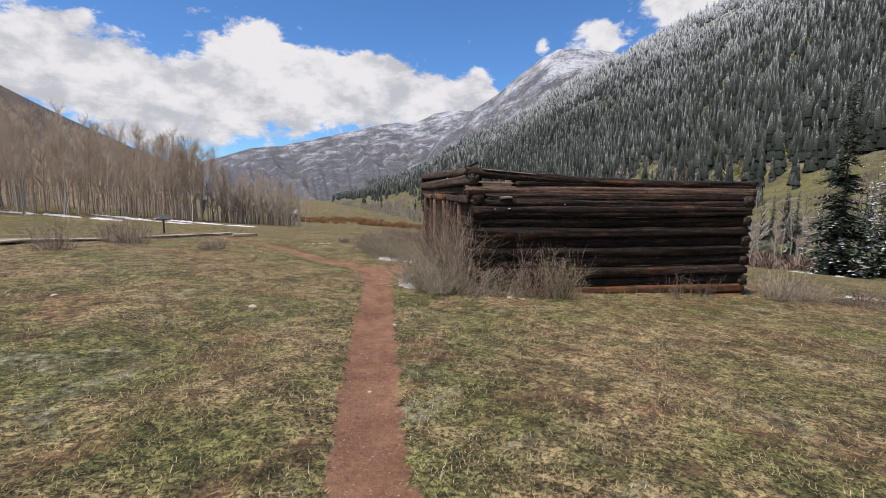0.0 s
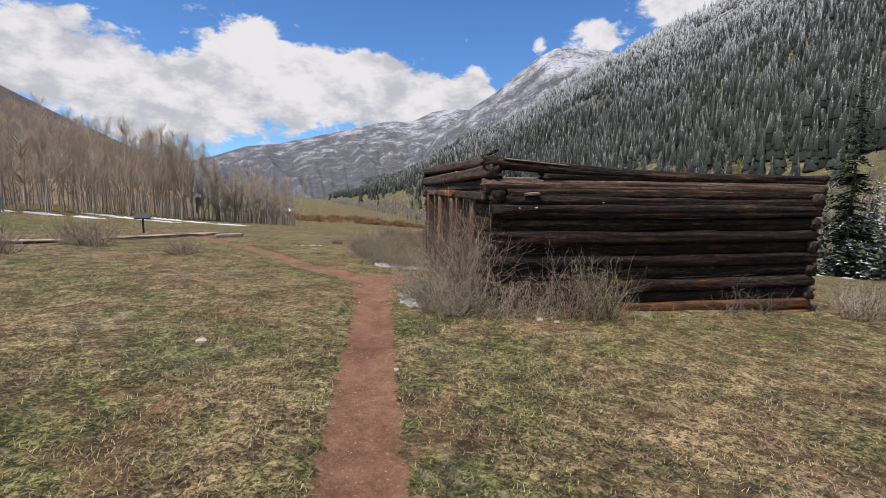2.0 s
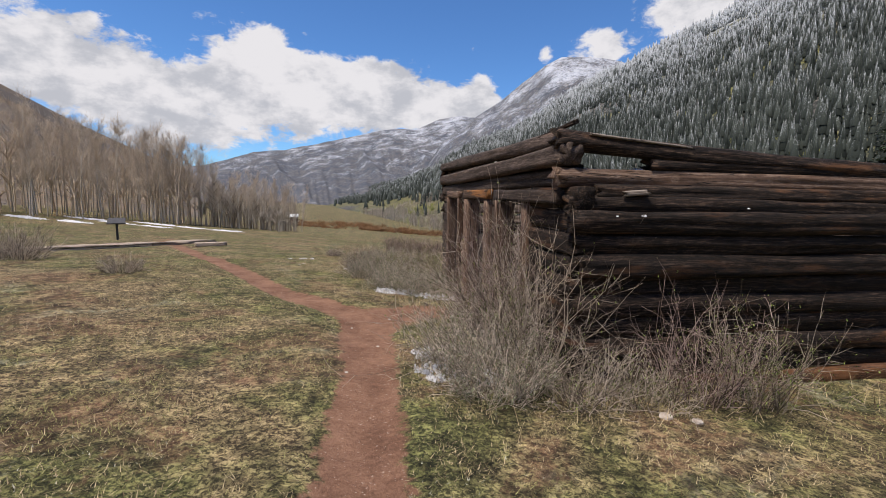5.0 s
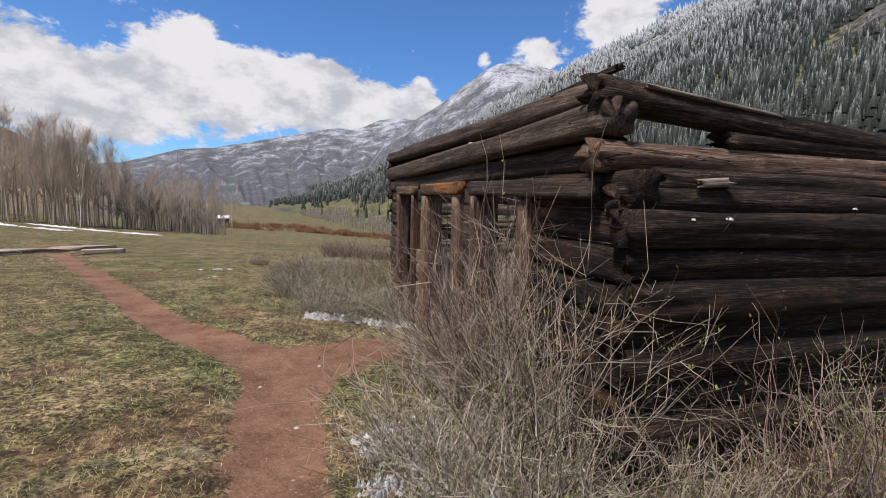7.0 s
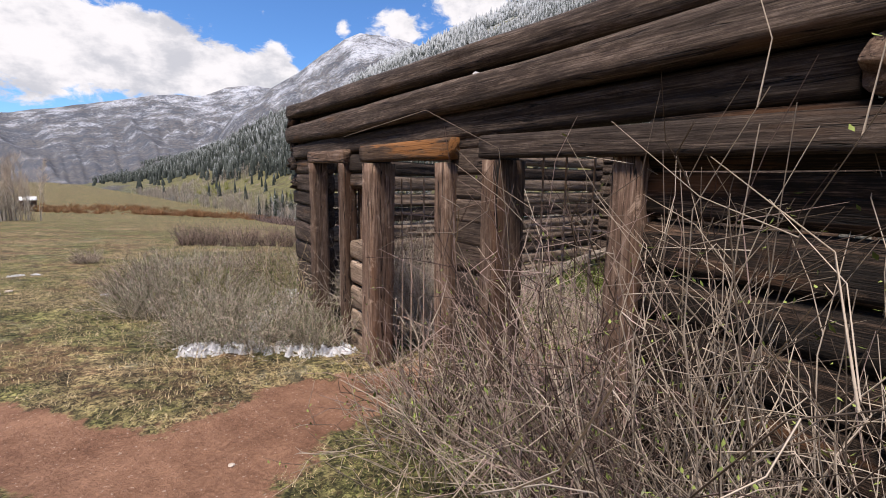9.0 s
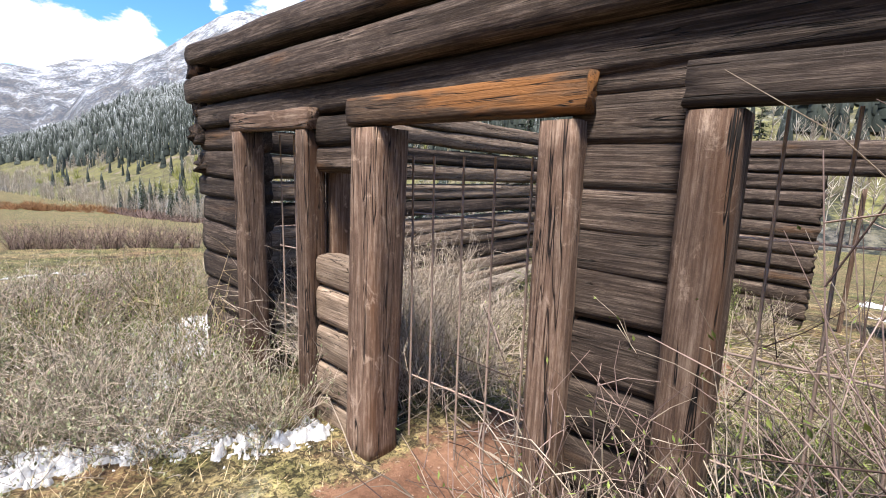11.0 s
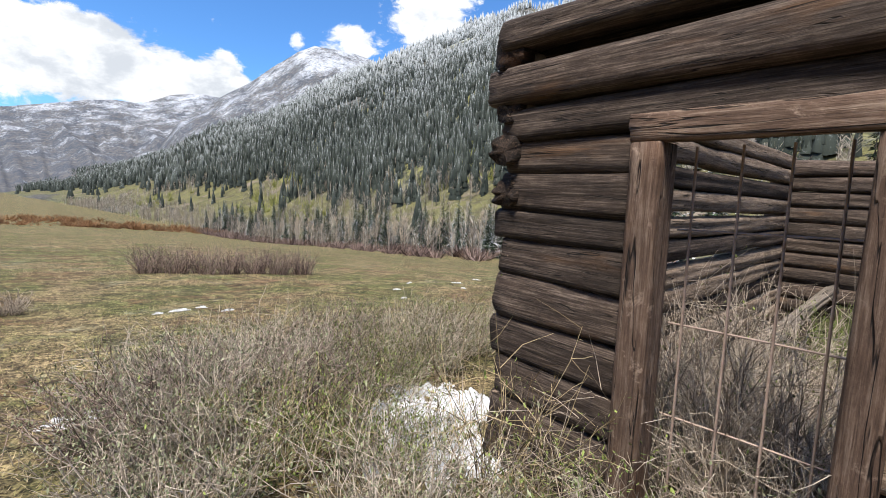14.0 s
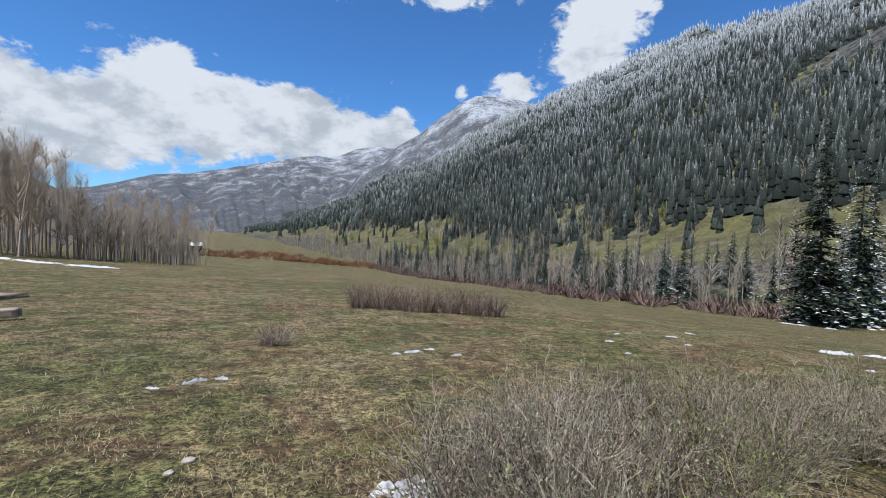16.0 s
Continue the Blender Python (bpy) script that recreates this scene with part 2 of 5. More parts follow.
def conifer_material(name, lo, hi, dark=(0.012, 0.017, 0.014), light=(0.04, 0.049, 0.041)):
    """Needles with snow that lies on the upper side of the boughs, more of it higher up the mountain."""
    m, n, b = material(name, 0.9)
    geo = n.add("ShaderNodeNewGeometry")
    p = geo.outputs["Position"]
    up = n.add("ShaderNodeSeparateXYZ", {0: geo.outputs["Normal"]}).outputs[2]
    z = n.add("ShaderNodeSeparateXYZ", {0: p}).outputs[2]
    rnd = geo.outputs["Random Per Island"]
    high = n.add("ShaderNodeMapRange", {"Value": z, "From Min": lo, "From Max": hi, "To Min": -0.08, "To Max": 0.14}).outputs[0]
    s = n.math("ADD", n.math("ADD", n.math("MULTIPLY", n.math("ADD", n.math("MULTIPLY", n.noise(p, 1.9, 4.0, 0.8), 0.8), n.math("MULTIPLY", n.noise(p, 0.03, 4.0, 0.7), 0.2)), 1.25), n.math("MULTIPLY", up, 0.22)), n.math("ADD", high, n.math("MULTIPLY", rnd, 0.08)))
    c = n.mix(rnd, dark, light)
    c = n.mix(n.math("MULTIPLY", n.step(s, 0.81, 1.02), 0.52), c, (0.66, 0.7, 0.74))
    put(n, b, c, n.noise(p, 2.5, 3.0, 0.7), 0.6, 0.3)
    return m


def plain(name, dark, light, scale=8.0, rough=0.9, bump=0.4, per_island=False, distance=0.01):
    m, n, b = material(name, rough)
    p = n.add("ShaderNodeTexCoord").outputs["Object"]
    f = n.add("ShaderNodeNewGeometry").outputs["Random Per Island"] if per_island else n.noise(p, scale, 5.0, 0.65)
    put(n, b, n.ramp(f, [(0.25, dark), (0.75, light)]), n.noise(p, scale * 4, 4.0, 0.7), bump, distance)
    return m


M_GROUND = build_ground_material()
M_SLOPE = build_forest_floor("hillside", 0, 420, (0.22, 0.215, 0.07), 0.12)
# distance haze is painted in: blue-grey ground and lifted blue tree tone
M_HAZEDPEAK = build_forest_floor("hazed_far_mountain", -200, 650, (0.085, 0.088, 0.1), 0.055, (0.05, 0.058, 0.072), 0.5)
M_BROWNHILL = build_forest_floor("brown_hill", 500, 1400, (0.24, 0.175, 0.11), 0.2, (0.11, 0.085, 0.06), 0.3)
M_CONIFER = conifer_material("conifer_needles", -20, 330)
M_SPRUCE = plain("spruce_needles", (0.012, 0.022, 0.014), (0.05, 0.075, 0.04), per_island=True)
M_BARK = plain("grey_bark", (0.06, 0.048, 0.04), (0.17, 0.14, 0.115), 6.0)
M_ASPEN = plain("aspen_bark", (0.3, 0.26, 0.21), (0.6, 0.54, 0.46), 2.5)
M_TWIG = plain("aspen_twigs", (0.4, 0.32, 0.24), (0.68, 0.57, 0.45), per_island=True)
M_SAGE = plain("sage_leaves", (0.13, 0.145, 0.075), (0.3, 0.31, 0.19), per_island=True)
M_STEM = plain("shrub_stems", (0.1, 0.076, 0.058), (0.46, 0.385, 0.305), per_island=True)
M_PALESTEM = plain("pale_stems", (0.17, 0.135, 0.105), (0.58, 0.49, 0.4), per_island=True)
M_REDSTEM = plain("reddish_stems", (0.06, 0.038, 0.032), (0.36, 0.265, 0.23), per_island=True)
M_STRAW = plain("dry_grass", (0.085, 0.058, 0.028), (0.5, 0.4, 0.24), per_island=True)
M_BLADE = plain("green_grass", (0.05, 0.05, 0.018), (0.31, 0.295, 0.115), per_island=True)
M_PALE = plain("pale_leaves", (0.2, 0.2, 0.14), (0.42, 0.42, 0.33), per_island=True)
M_BUD = plain("green_buds", (0.08, 0.11, 0.025), (0.24, 0.29, 0.08), per_island=True)
M_WILLOW = plain("orange_willow", (0.13, 0.065, 0.03), (0.36, 0.2, 0.1), per_island=True)
M_FARTWIG = plain("far_aspen_wood", (0.2, 0.165, 0.13), (0.5, 0.45, 0.38), per_island=True)
M_BUDFAR = plain("far_budding_twigs", (0.17, 0.18, 0.055), (0.34, 0.345, 0.11), per_island=True)
M_SNOW = plain("old_snow", (0.3, 0.29, 0.28), (0.8, 0.82, 0.86), 16.0, 0.6, 0.8)
M_RUST = plain("rusty_wire", (0.22, 0.155, 0.125), (0.4, 0.31, 0.26), 20.0, 0.7, 0.3)
M_SIGN = plain("sign_steel", (0.03, 0.03, 0.032), (0.08, 0.08, 0.085), 10.0, 0.6, 0.2)
M_STONE = plain("pale_stone", (0.3, 0.24, 0.19), (0.55, 0.5, 0.44), 20.0)
M_WHITEPAINT = plain("white_roof", (0.75, 0.77, 0.8), (0.88, 0.89, 0.9), 1.0)


# ---- mesh helpers ----
def mesh_of(name, verts, faces, mat, smooth=False):
    """A mesh from arrays: verts (n, 3), faces (m, 3 or 4)."""
    verts, faces = np.asarray(verts, np.float32), np.asarray(faces, np.int32)
    me = bpy.data.meshes.new(name)
    me.vertices.add(len(verts))
    me.vertices.foreach_set("co", verts.ravel())
    me.loops.add(faces.size)
    me.loops.foreach_set("vertex_index", faces.ravel())
    me.polygons.add(len(faces))
    me.polygons.foreach_set("loop_start", np.arange(len(faces), dtype=np.int32) * faces.shape[1])
    if smooth:
        me.polygons.foreach_set("use_smooth", np.ones(len(faces), bool))
    me.materials.append(mat)
    me.update(calc_edges=True)
    return me


def piece(name, me, parent=None, label="", m=None):
    ob = new(name, me)
    if parent is not None:
        ob.parent = parent
    if m is not None:
        ob.matrix_basis = m
    return tagged(ob, label=label)


def smooth01(a, b, v):
    s = np.clip((v - a) / (b - a), 0, 1)
    return s * s * (3 - 2 * s)


def hashed(i, j, k):
    v = np.sin(i * 127.1 + j * 311.7 + k * 74.7) * 43758.5453
    return v - np.floor(v)


def value_noise(x, y, k=0):
    """Smooth 2D noise, -1 to 1, on arrays."""
    x, y = np.asarray(x, float), np.asarray(y, float)
    i, j = np.floor(x), np.floor(y)
    fx, fy = x - i, y - j
    fx, fy = fx * fx * (3 - 2 * fx), fy * fy * (3 - 2 * fy)
    a, b = hashed(i, j, k), hashed(i + 1, j, k)
    c, d = hashed(i, j + 1, k), hashed(i + 1, j + 1, k)
    return 2 * ((a * (1 - fx) + b * fx) * (1 - fy) + (c * (1 - fx) + d * fx) * fy) - 1


def fractal(x, y, k=0, octaves=4, gain=0.5):
    total, amp = 0.0, 1.0
    for o in range(octaves):
        total = total + amp * value_noise(x * 2 ** o, y * 2 ** o, k + o)
        amp *= gain
    return total


# ---- the lie of the land ----
def flat_ground(x, y):
    """Meadow that falls away to the river and down the valley."""
    x, y = np.asarray(x, float), np.asarray(y, float)
    z = -0.063 * np.clip(x, -6, 8) - 0.03 * np.clip(x + 6, -40, 0) - 0.115 * np.clip(x - 8, 0, 70)
    z = z - 0.027 * (np.clip(y, -60, 230) - 4)
    z = z - 0.047 * np.clip(y - 8, 0, 190) * smooth01(-55, -2, x)
    z = z - 0.055 * np.clip(y - 90, 0, 120) * (1 - smooth01(-55, -2, x)) * smooth01(-150, -60, x)
    z = z - 0.02 * np.clip(y - 230, 0, 4000)
    return z


VALLEY = radians(-5.0)


def along_across(x, y):
    """Distance down the valley and to its right."""
    s, c = math.sin(VALLEY), math.cos(VALLEY)
    return x * s + y * c, x * c - y * s


def path_line(x, y):
    """How well trodden the ground is: 1 in the middle of the path, falling to 0 past its edge."""
    x, y = np.asarray(x, float), np.asarray(y, float)
    best = np.full(np.broadcast(x, y).shape, 9.0)
    for pts in PATHS:
        for (x0, y0, w0), (x1, y1, w1) in zip(pts, pts[1:]):
            dx, dy = x1 - x0, y1 - y0
            s = np.clip(((x - x0) * dx + (y - y0) * dy) / (dx * dx + dy * dy), 0, 1)
            dist = np.hypot(x - x0 - s * dx, y - y0 - s * dy) / (w0 + s * (w1 - w0))
            best = np.minimum(best, dist)
    return np.clip(1.5 - best, 0, 1)


PATHS = [[(-2.7, -14, 0.26), (-2.68, -6.2, 0.26), (-2.55, -4.6, 0.27), (-2.25, -1.6, 0.3), (-2.05, 0.6, 0.29), (-2.03, 1.8, 0.34), (-1.85, 2.9, 0.5), (-1.0, 3.4, 0.5), (0.2, 3.4, 0.42), (1.0, 3.3, 0.5)],
         [(-1.9, 2.8, 0.42), (-2.5, 3.6, 0.36), (-3.5, 4.9, 0.29), (-4.5, 6.9, 0.27), (-5.5, 9.0, 0.25), (-7.1, 12.5, 0.25), (-9.5, 18, 0.3), (-12, 24, 0.3)],
         [(1.0, 3.3, 0.4), (2.6, 3.0, 0.45), (3.6, 2.6, 0.3)]]


def ground(x, y):
    """Height of the meadow with its dips, tussocks and worn path."""
    x, y = np.asarray(x, float), np.asarray(y, float)
    far = np.hypot(x + 2, y - 2)
    bumps = 0.03 * fractal(x * 0.9, y * 0.9, 3, 3) * smooth01(60, 20, far) + 0.35 * fractal(x * 0.03, y * 0.03, 9, 2) * smooth01(18, 70, far)
    return flat_ground(x, y) + bumps - 0.045 * path_line(x, y)


def spread(lo, hi, fine_lo, fine_hi, step, grow=1.16):
    out = list(np.arange(fine_lo, fine_hi, step))
    s, v = step, out[-1]
    while v < hi:
        s *= grow
        v += s
        out.append(v)
    s, v = step, fine_lo
    while v > lo:
        s *= grow
        v -= s
        out.insert(0, v)
    return np.array(out)


def grid_faces(nx, ny):
    i = np.arange(nx - 1)[None, :] + np.arange(ny - 1)[:, None] * nx
    return np.stack([i, i + 1, i + nx + 1, i + nx], -1).reshape(-1, 4)


xs, ys = spread(-4300, 4300, -8, 8, 0.11), spread(-2500, 4400, -11, 13, 0.11)
gx, gy = np.meshgrid(xs, ys)
me = mesh_of("ground", np.stack([gx, gy, ground(gx, gy)], -1).reshape(-1, 3), grid_faces(len(xs), len(ys)), M_GROUND, True)
attr = me.attributes.new("dirt", "FLOAT", "POINT")
attr.data.foreach_set("value", path_line(gx, gy).astype(np.float32).ravel())
tagged(new("ground", me), "spring meadow of straw and green grass with a trodden red dirt path", "ground", kind="structure")


# ---- mountains ----
def right_hill(v, u):
    """Height of the long forested side of the valley."""
    foot = 92 + 14 * value_noise(v * 0.006, 0 * v, 21)
    up = np.clip(u - foot, 0, 1e9)
    low = np.interp(v, [590, 800, 1120, 1680, 3000], [1, 0.9, 0.76, 0.62, 0.5])
    h = flat_ground(v * math.sin(VALLEY) + u * math.cos(VALLEY), v * math.cos(VALLEY) - u * math.sin(VALLEY)) - 1.2 * smooth01(8, 0, up)
    h = h + low * (0.33 * np.minimum(up, 60) + 0.60 * np.clip(up - 60, 0, None))
    rough = 26 * fractal(v * 0.0042, u * 0.0042, 31, 4) * smooth01(40, 300, up)
    return h + rough - 0.9 * np.clip(u - 690, 0, None)


us, vs = np.concatenate([np.arange(70, 320, 5.0), np.arange(320, 900, 16.0)]), np.concatenate([np.arange(-700, 900, 16.0), np.arange(900, 4200, 45.0)])
ug, vg = np.meshgrid(us, vs)
s, c = math.sin(VALLEY), math.cos(VALLEY)
hill_xy = np.stack([vg * s + ug * c, vg * c - ug * s], -1)
def pasture(v, u):
    """Open turf on the bench above the river trees: 1 in its middle."""
    q = u + 30 * value_noise(v * 0.011, u * 0.011, 77)
    return smooth01(98, 115, q) * smooth01(178, 158, q)


me = mesh_of("mountain", np.concatenate([hill_xy, right_hill(vg, ug)[..., None]], -1).reshape(-1, 3), grid_faces(len(us), len(vs))[:, ::-1], M_SLOPE, True)
attr = me.attributes.new("pasture", "FLOAT", "POINT")
attr.data.foreach_set("value", pasture(vg, ug).astype(np.float32).ravel())
tagged(new("mountain_slope", me), "steep mountainside with old snow under dark conifer forest", "mountain", kind="structure")


def fan_mountain(name, label, stops, r0, r1, base, mat, seed, rough, steps=70, shape=1.25):
    """A mountain side that rises from r0 to a ridge at r1; stops give the ridge as (azimuth, slope of sight)."""
    azs = np.arange(stops[0][0], stops[-1][0] + 0.01, 0.22)
    ridge = np.interp(azs, [q[0] for q in stops], [q[1] for q in stops])
    k = np.linspace(0, 1.25, steps)
    ag, kg = np.meshgrid(np.radians(azs), k)
    rg = np.broadcast_to(ridge, kg.shape)
    r = r0 + (r1 - r0) * kg
    top = rg * r1
    z = base + (top - base) * np.where(kg < 1, np.clip(kg, 0, 1) ** shape, 1 - 1.2 * (kg - 1))
    x, y = -2.8 + r * np.sin(ag), -6 + r * np.cos(ag)
    gully = np.abs(value_noise(np.degrees(ag) * 0.3 + kg * 2.4, kg * 1.5, seed)) + 0.5 * np.abs(value_noise(np.degrees(ag) * 1.4 + kg * 2, kg * 3, seed + 1))
    z = z - rough * gully * np.sin(np.clip(kg, 0, 1) * math.pi) ** 0.7 + 0.06 * rough * fractal(x * 0.01, y * 0.01, seed + 5, 3)
    me = mesh_of(name, np.stack([x, y, z], -1).reshape(-1, 3), grid_faces(len(azs), steps), mat, True)
    return tagged(new(name, me), label, "mountain", kind="structure")


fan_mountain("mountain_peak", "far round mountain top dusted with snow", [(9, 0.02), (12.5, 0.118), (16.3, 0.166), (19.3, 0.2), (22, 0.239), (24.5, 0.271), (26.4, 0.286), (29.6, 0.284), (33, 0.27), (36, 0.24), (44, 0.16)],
             900, 2300, -55, M_HAZEDPEAK, 41, 34)
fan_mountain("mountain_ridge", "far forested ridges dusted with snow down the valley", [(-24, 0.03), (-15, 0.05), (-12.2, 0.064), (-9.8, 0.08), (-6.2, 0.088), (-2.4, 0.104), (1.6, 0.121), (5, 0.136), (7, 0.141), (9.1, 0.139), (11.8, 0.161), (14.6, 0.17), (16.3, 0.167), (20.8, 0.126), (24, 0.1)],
             1500, 3600, -75, M_HAZEDPEAK, 51, 46)
fan_mountain("brown_hillside", "brown bare hillside behind the aspen grove", [(-75, 0.5), (-50, 0.33), (-40, 0.245), (-31, 0.166), (-26, 0.118), (-21, 0.075), (-15, 0.03)],
             140, 900, -12, M_BROWNHILL, 61, 10)
fan_mountain("rear_hillside", "wooded hillside behind the meadow", [(95, 0.45), (130, 0.3), (180, 0.22), (230, 0.3), (285, 0.5)], 260, 900, -4, M_BROWNHILL, 71, 10, 40)


# ---- far conifers ----
def cone_template(sides, layers, seed):
    rng = np.random.RandomState(seed)
    vs, fs = [], []
    for k in range(layers):
        lo, hi = 0.03 + 0.8 * k / layers, min(1.0, 0.12 + 0.88 * (k + 2.6) / layers)
        rad = 0.19 * (1 - 0.84 * k / layers)
        i0 = len(vs)
        turn = rng.rand() * 6
        for s in range(sides):
            a = turn + 2 * math.pi * s / sides
            q = rad * (0.7 + 0.5 * rng.rand())
            vs.append((q * math.cos(a), q * math.sin(a), lo - 0.03 + 0.05 * rng.rand()))
        vs.append((0, 0, hi))
        fs += [(i0 + s, i0 + (s + 1) % sides, i0 + sides) for s in range(sides)]
    return np.array(vs), np.array(fs)


def scatter(name, label, places, heights, templates, mat, wide=1.0, category="forest", smooth=False):
    """Many small trees of kind stuff in one mesh."""
    rng = np.random.RandomState(len(places))
    allv, allf, base = [], [], 0
    pick = rng.randint(0, len(templates), len(places))
    for t, (tv, tf) in enumerate(templates):
        p, h = places[pick == t], heights[pick == t]
        if not len(p):
            continue
        a = rng.rand(len(p)) * 6.283
        w = h * wide * (0.75 + 0.5 * rng.rand(len(p)))
        ca, sa = (np.cos(a) * w)[:, None], (np.sin(a) * w)[:, None]
        v = np.stack([ca * tv[:, 0] - sa * tv[:, 1] + p[:, :1], sa * tv[:, 0] + ca * tv[:, 1] + p[:, 1:2], h[:, None] * tv[:, 2] + p[:, 2:]], -1)
        f = tf[None] + (np.arange(len(p)) * len(tv))[:, None, None] + base
        allv.append(v.reshape(-1, 3))
        allf.append(f.reshape(-1, 3))
        base += v.shape[0] * v.shape[1]
    me = mesh_of(name, np.concatenate(allv), np.concatenate(allf), mat, smooth)
    return tagged(new(name, me), label, category, kind="stuff")


def hill_places(count, v0, v1, u0, u1, seed, keep):
    rng = np.random.RandomState(seed)
    v, u = v0 + (v1 - v0) * rng.rand(count), u0 + (u1 - u0) * rng.rand(count)
    ok = keep(v, u, rng.rand(count))
    v, u = v[ok], u[ok]
    return np.stack([v * s + u * c, v * c - u * s, right_hill(v, u) - 0.6], -1)


def conifer_share(v, u):
    """Share of ground under conifers: thin on the aspen benches near the foot, with gaps higher up."""
    bench = smooth01(148, 174, u + 30 * value_noise(v * 0.011, u * 0.011, 77))
    gaps = smooth01(-0.75, -0.3, value_noise(v * 0.02, u * 0.012, 78))
    return bench * gaps + 0.02 * (1 - bench)


rng = np.random.RandomState(5)
near_t = [cone_template(7, 5, k) for k in range(4)]
far_t = [cone_template(5, 3, k) for k in range(4)]
p = hill_places(12500, -250, 520, 98, 430, 1, lambda v, u, r: r < conifer_share(v, u))
scatter("conifer_forest", "dark green snow-dusted conifers on the lower mountainside", p, 9 + 11 * rng.rand(len(p)), near_t, M_CONIFER, 0.72, smooth=True)
p = hill_places(24000, -450, 1100, 300, 760, 2, lambda v, u, r: (r < conifer_share(v, u)) & ((u > 430) | (v > 520)))
scatter("conifer_forest", "snow-dusted conifers high on the mountainside", p, 10 + 10 * rng.rand(len(p)), far_t, M_CONIFER, 0.75, smooth=True)
p = hill_places(21000, 500, 3600, 96, 760, 3, lambda v, u, r: (r < conifer_share(v, u)) & (v > 520))
scatter("conifer_forest", "snow-dusted conifers far down the valley side", p, 14 + 12 * rng.rand(len(p)), far_t, M_CONIFER, 1.2, smooth=True)


# ---- branching plants ----
STEM_FACES = {}
LEAF_FACES = np.array([(0, 1, 2), (0, 2, 3)])


class Strips:
    """Collects thin tapered three-sided stems into one mesh."""

    def __init__(self):
        self.v, self.f, self.n = [], [], 0

    def stem(self, pts, r0, r1):
        pts = np.asarray(pts, float)
        k = len(pts)
        d = pts[-1] - pts[0]
        d = Vector(d)
        a = d.cross((0.31, 0.77, 0.55) if abs(d.z) > abs(d.x) else (0, 0.3, 1.0)).normalized()
        b = d.cross(a).normalized()
        tri = np.array([a, a * -0.5 + b * 0.866, a * -0.5 - b * 0.866])
        r = r0 + (r1 - r0) * np.arange(k) / (k - 1)
        ring = pts[:, None, :] + r[:, None, None] * tri[None]
        self.v.append(ring.reshape(-1, 3))
        if k not in STEM_FACES:
            f = []
            for i in range(k - 1):
                for j in range(3):
                    p0, p1 = 3 * i + j, 3 * i + (j + 1) % 3
                    f += [(p0, p1, p1 + 3), (p0, p1 + 3, p0 + 3)]
            STEM_FACES[k] = np.array(f)
        self.f.append(STEM_FACES[k] + self.n)
        self.n += 3 * k

    def leaf(self, p, d, length, width):
        """A small folded leaf of four triangles."""
        d, p = Vector(d).normalized(), Vector(p)
        side = d.cross((0.2, 0.4, 0.9)).normalized()
        nrm = side.cross(d)
        mid, tip = p + d * length * 0.5, p + d * length
        self.v.append(np.array([p, mid + side * width - nrm * width * 0.4, tip, mid - side * width - nrm * width * 0.4]))
        i = self.n
        self.f.append(LEAF_FACES + i)
        self.n += 4

    def mesh(self, name, mat):
        return mesh_of(name, np.concatenate(self.v), np.concatenate(self.f), mat)


def bent(rng, start, way, length, k, wander, rise=0.0):
    """Points of a crooked shoot."""
    d = np.array(way, float)
    d = d / math.sqrt(d @ d)
    turns = rng.normal(0, wander, (k, 3))
    turns[:, 2] += rise
    ways = d + np.cumsum(turns, 0)
    ways *= (length / k) / np.sqrt((ways * ways).sum(1))[:, None]
    return np.concatenate([[start], start + np.cumsum(ways, 0)])


def aspen_meshes(seed, height, twigs):
    rng = np.random.RandomState(seed)
    wood_, fine = Strips(), Strips()
    trunk = bent(rng, (0, 0, -0.3), (rng.normal(0, 0.03), rng.normal(0, 0.03), 1), height, 9, 0.035)
    wood_.stem(trunk, height * 0.0075, height * 0.0012)
    for i in range(34):
        f = 0.32 + 0.64 * rng.rand()
        q = f * 9
        p = trunk[int(q)] + (trunk[int(q) + 1] - trunk[int(q)]) * (q - int(q))
        a = rng.rand() * 6.283
        length = height * (0.05 + 0.24 * (1 - f)) * (0.7 + 0.6 * rng.rand())
        limb = bent(rng, p, (math.cos(a), math.sin(a), 0.7 + 0.5 * rng.rand()), length, 4, 0.12, 0.07)
        wood_.stem(limb, height * 0.0018, height * 0.0005)
        for _ in range(twigs):
            t = limb[rng.randint(1, 5)]
            w = (rng.normal(0, 0.7), rng.normal(0, 0.7), 0.8 + rng.rand())
            shoot = bent(rng, t, w, height * (0.035 + 0.065 * rng.rand()), 1, 0.2, 0.1)
            fine.stem(shoot, height * 0.0008, height * 0.0003)
    return wood_.mesh("trunk", M_ASPEN), fine.mesh("crown", M_TWIG)


def make_tree(name, meshes, label, category, group, names=("trunk", "crown")):
    root = tagged(new(name), label, category, group)
    for nm, me in zip(names, meshes):
        ob = piece(nm, me, root)
        if nm != "trunk":
            ob["kind"] = "stuff"
    return root


def plant_copies(sources, spots, seed, lo=0.8, hi=1.2):
    """Sets copies of the source things on the ground, and takes the sources themselves first."""
    rng = np.random.RandomState(seed)
    for i, (x, y) in enumerate(spots):
        src = sources[i % len(sources)]
        size = lo + (hi - lo) * rng.rand()
        m = Matrix.Translation((x, y, float(ground(x, y)))) @ Matrix.Rotation(rng.rand() * 6.283, 4, "Z") @ Matrix.Scale(size, 4)
        if i < len(sources):
            src.matrix_basis = m
        else:
            ob = copy_thing(src, Matrix.Identity(4))
            ob.matrix_basis = m


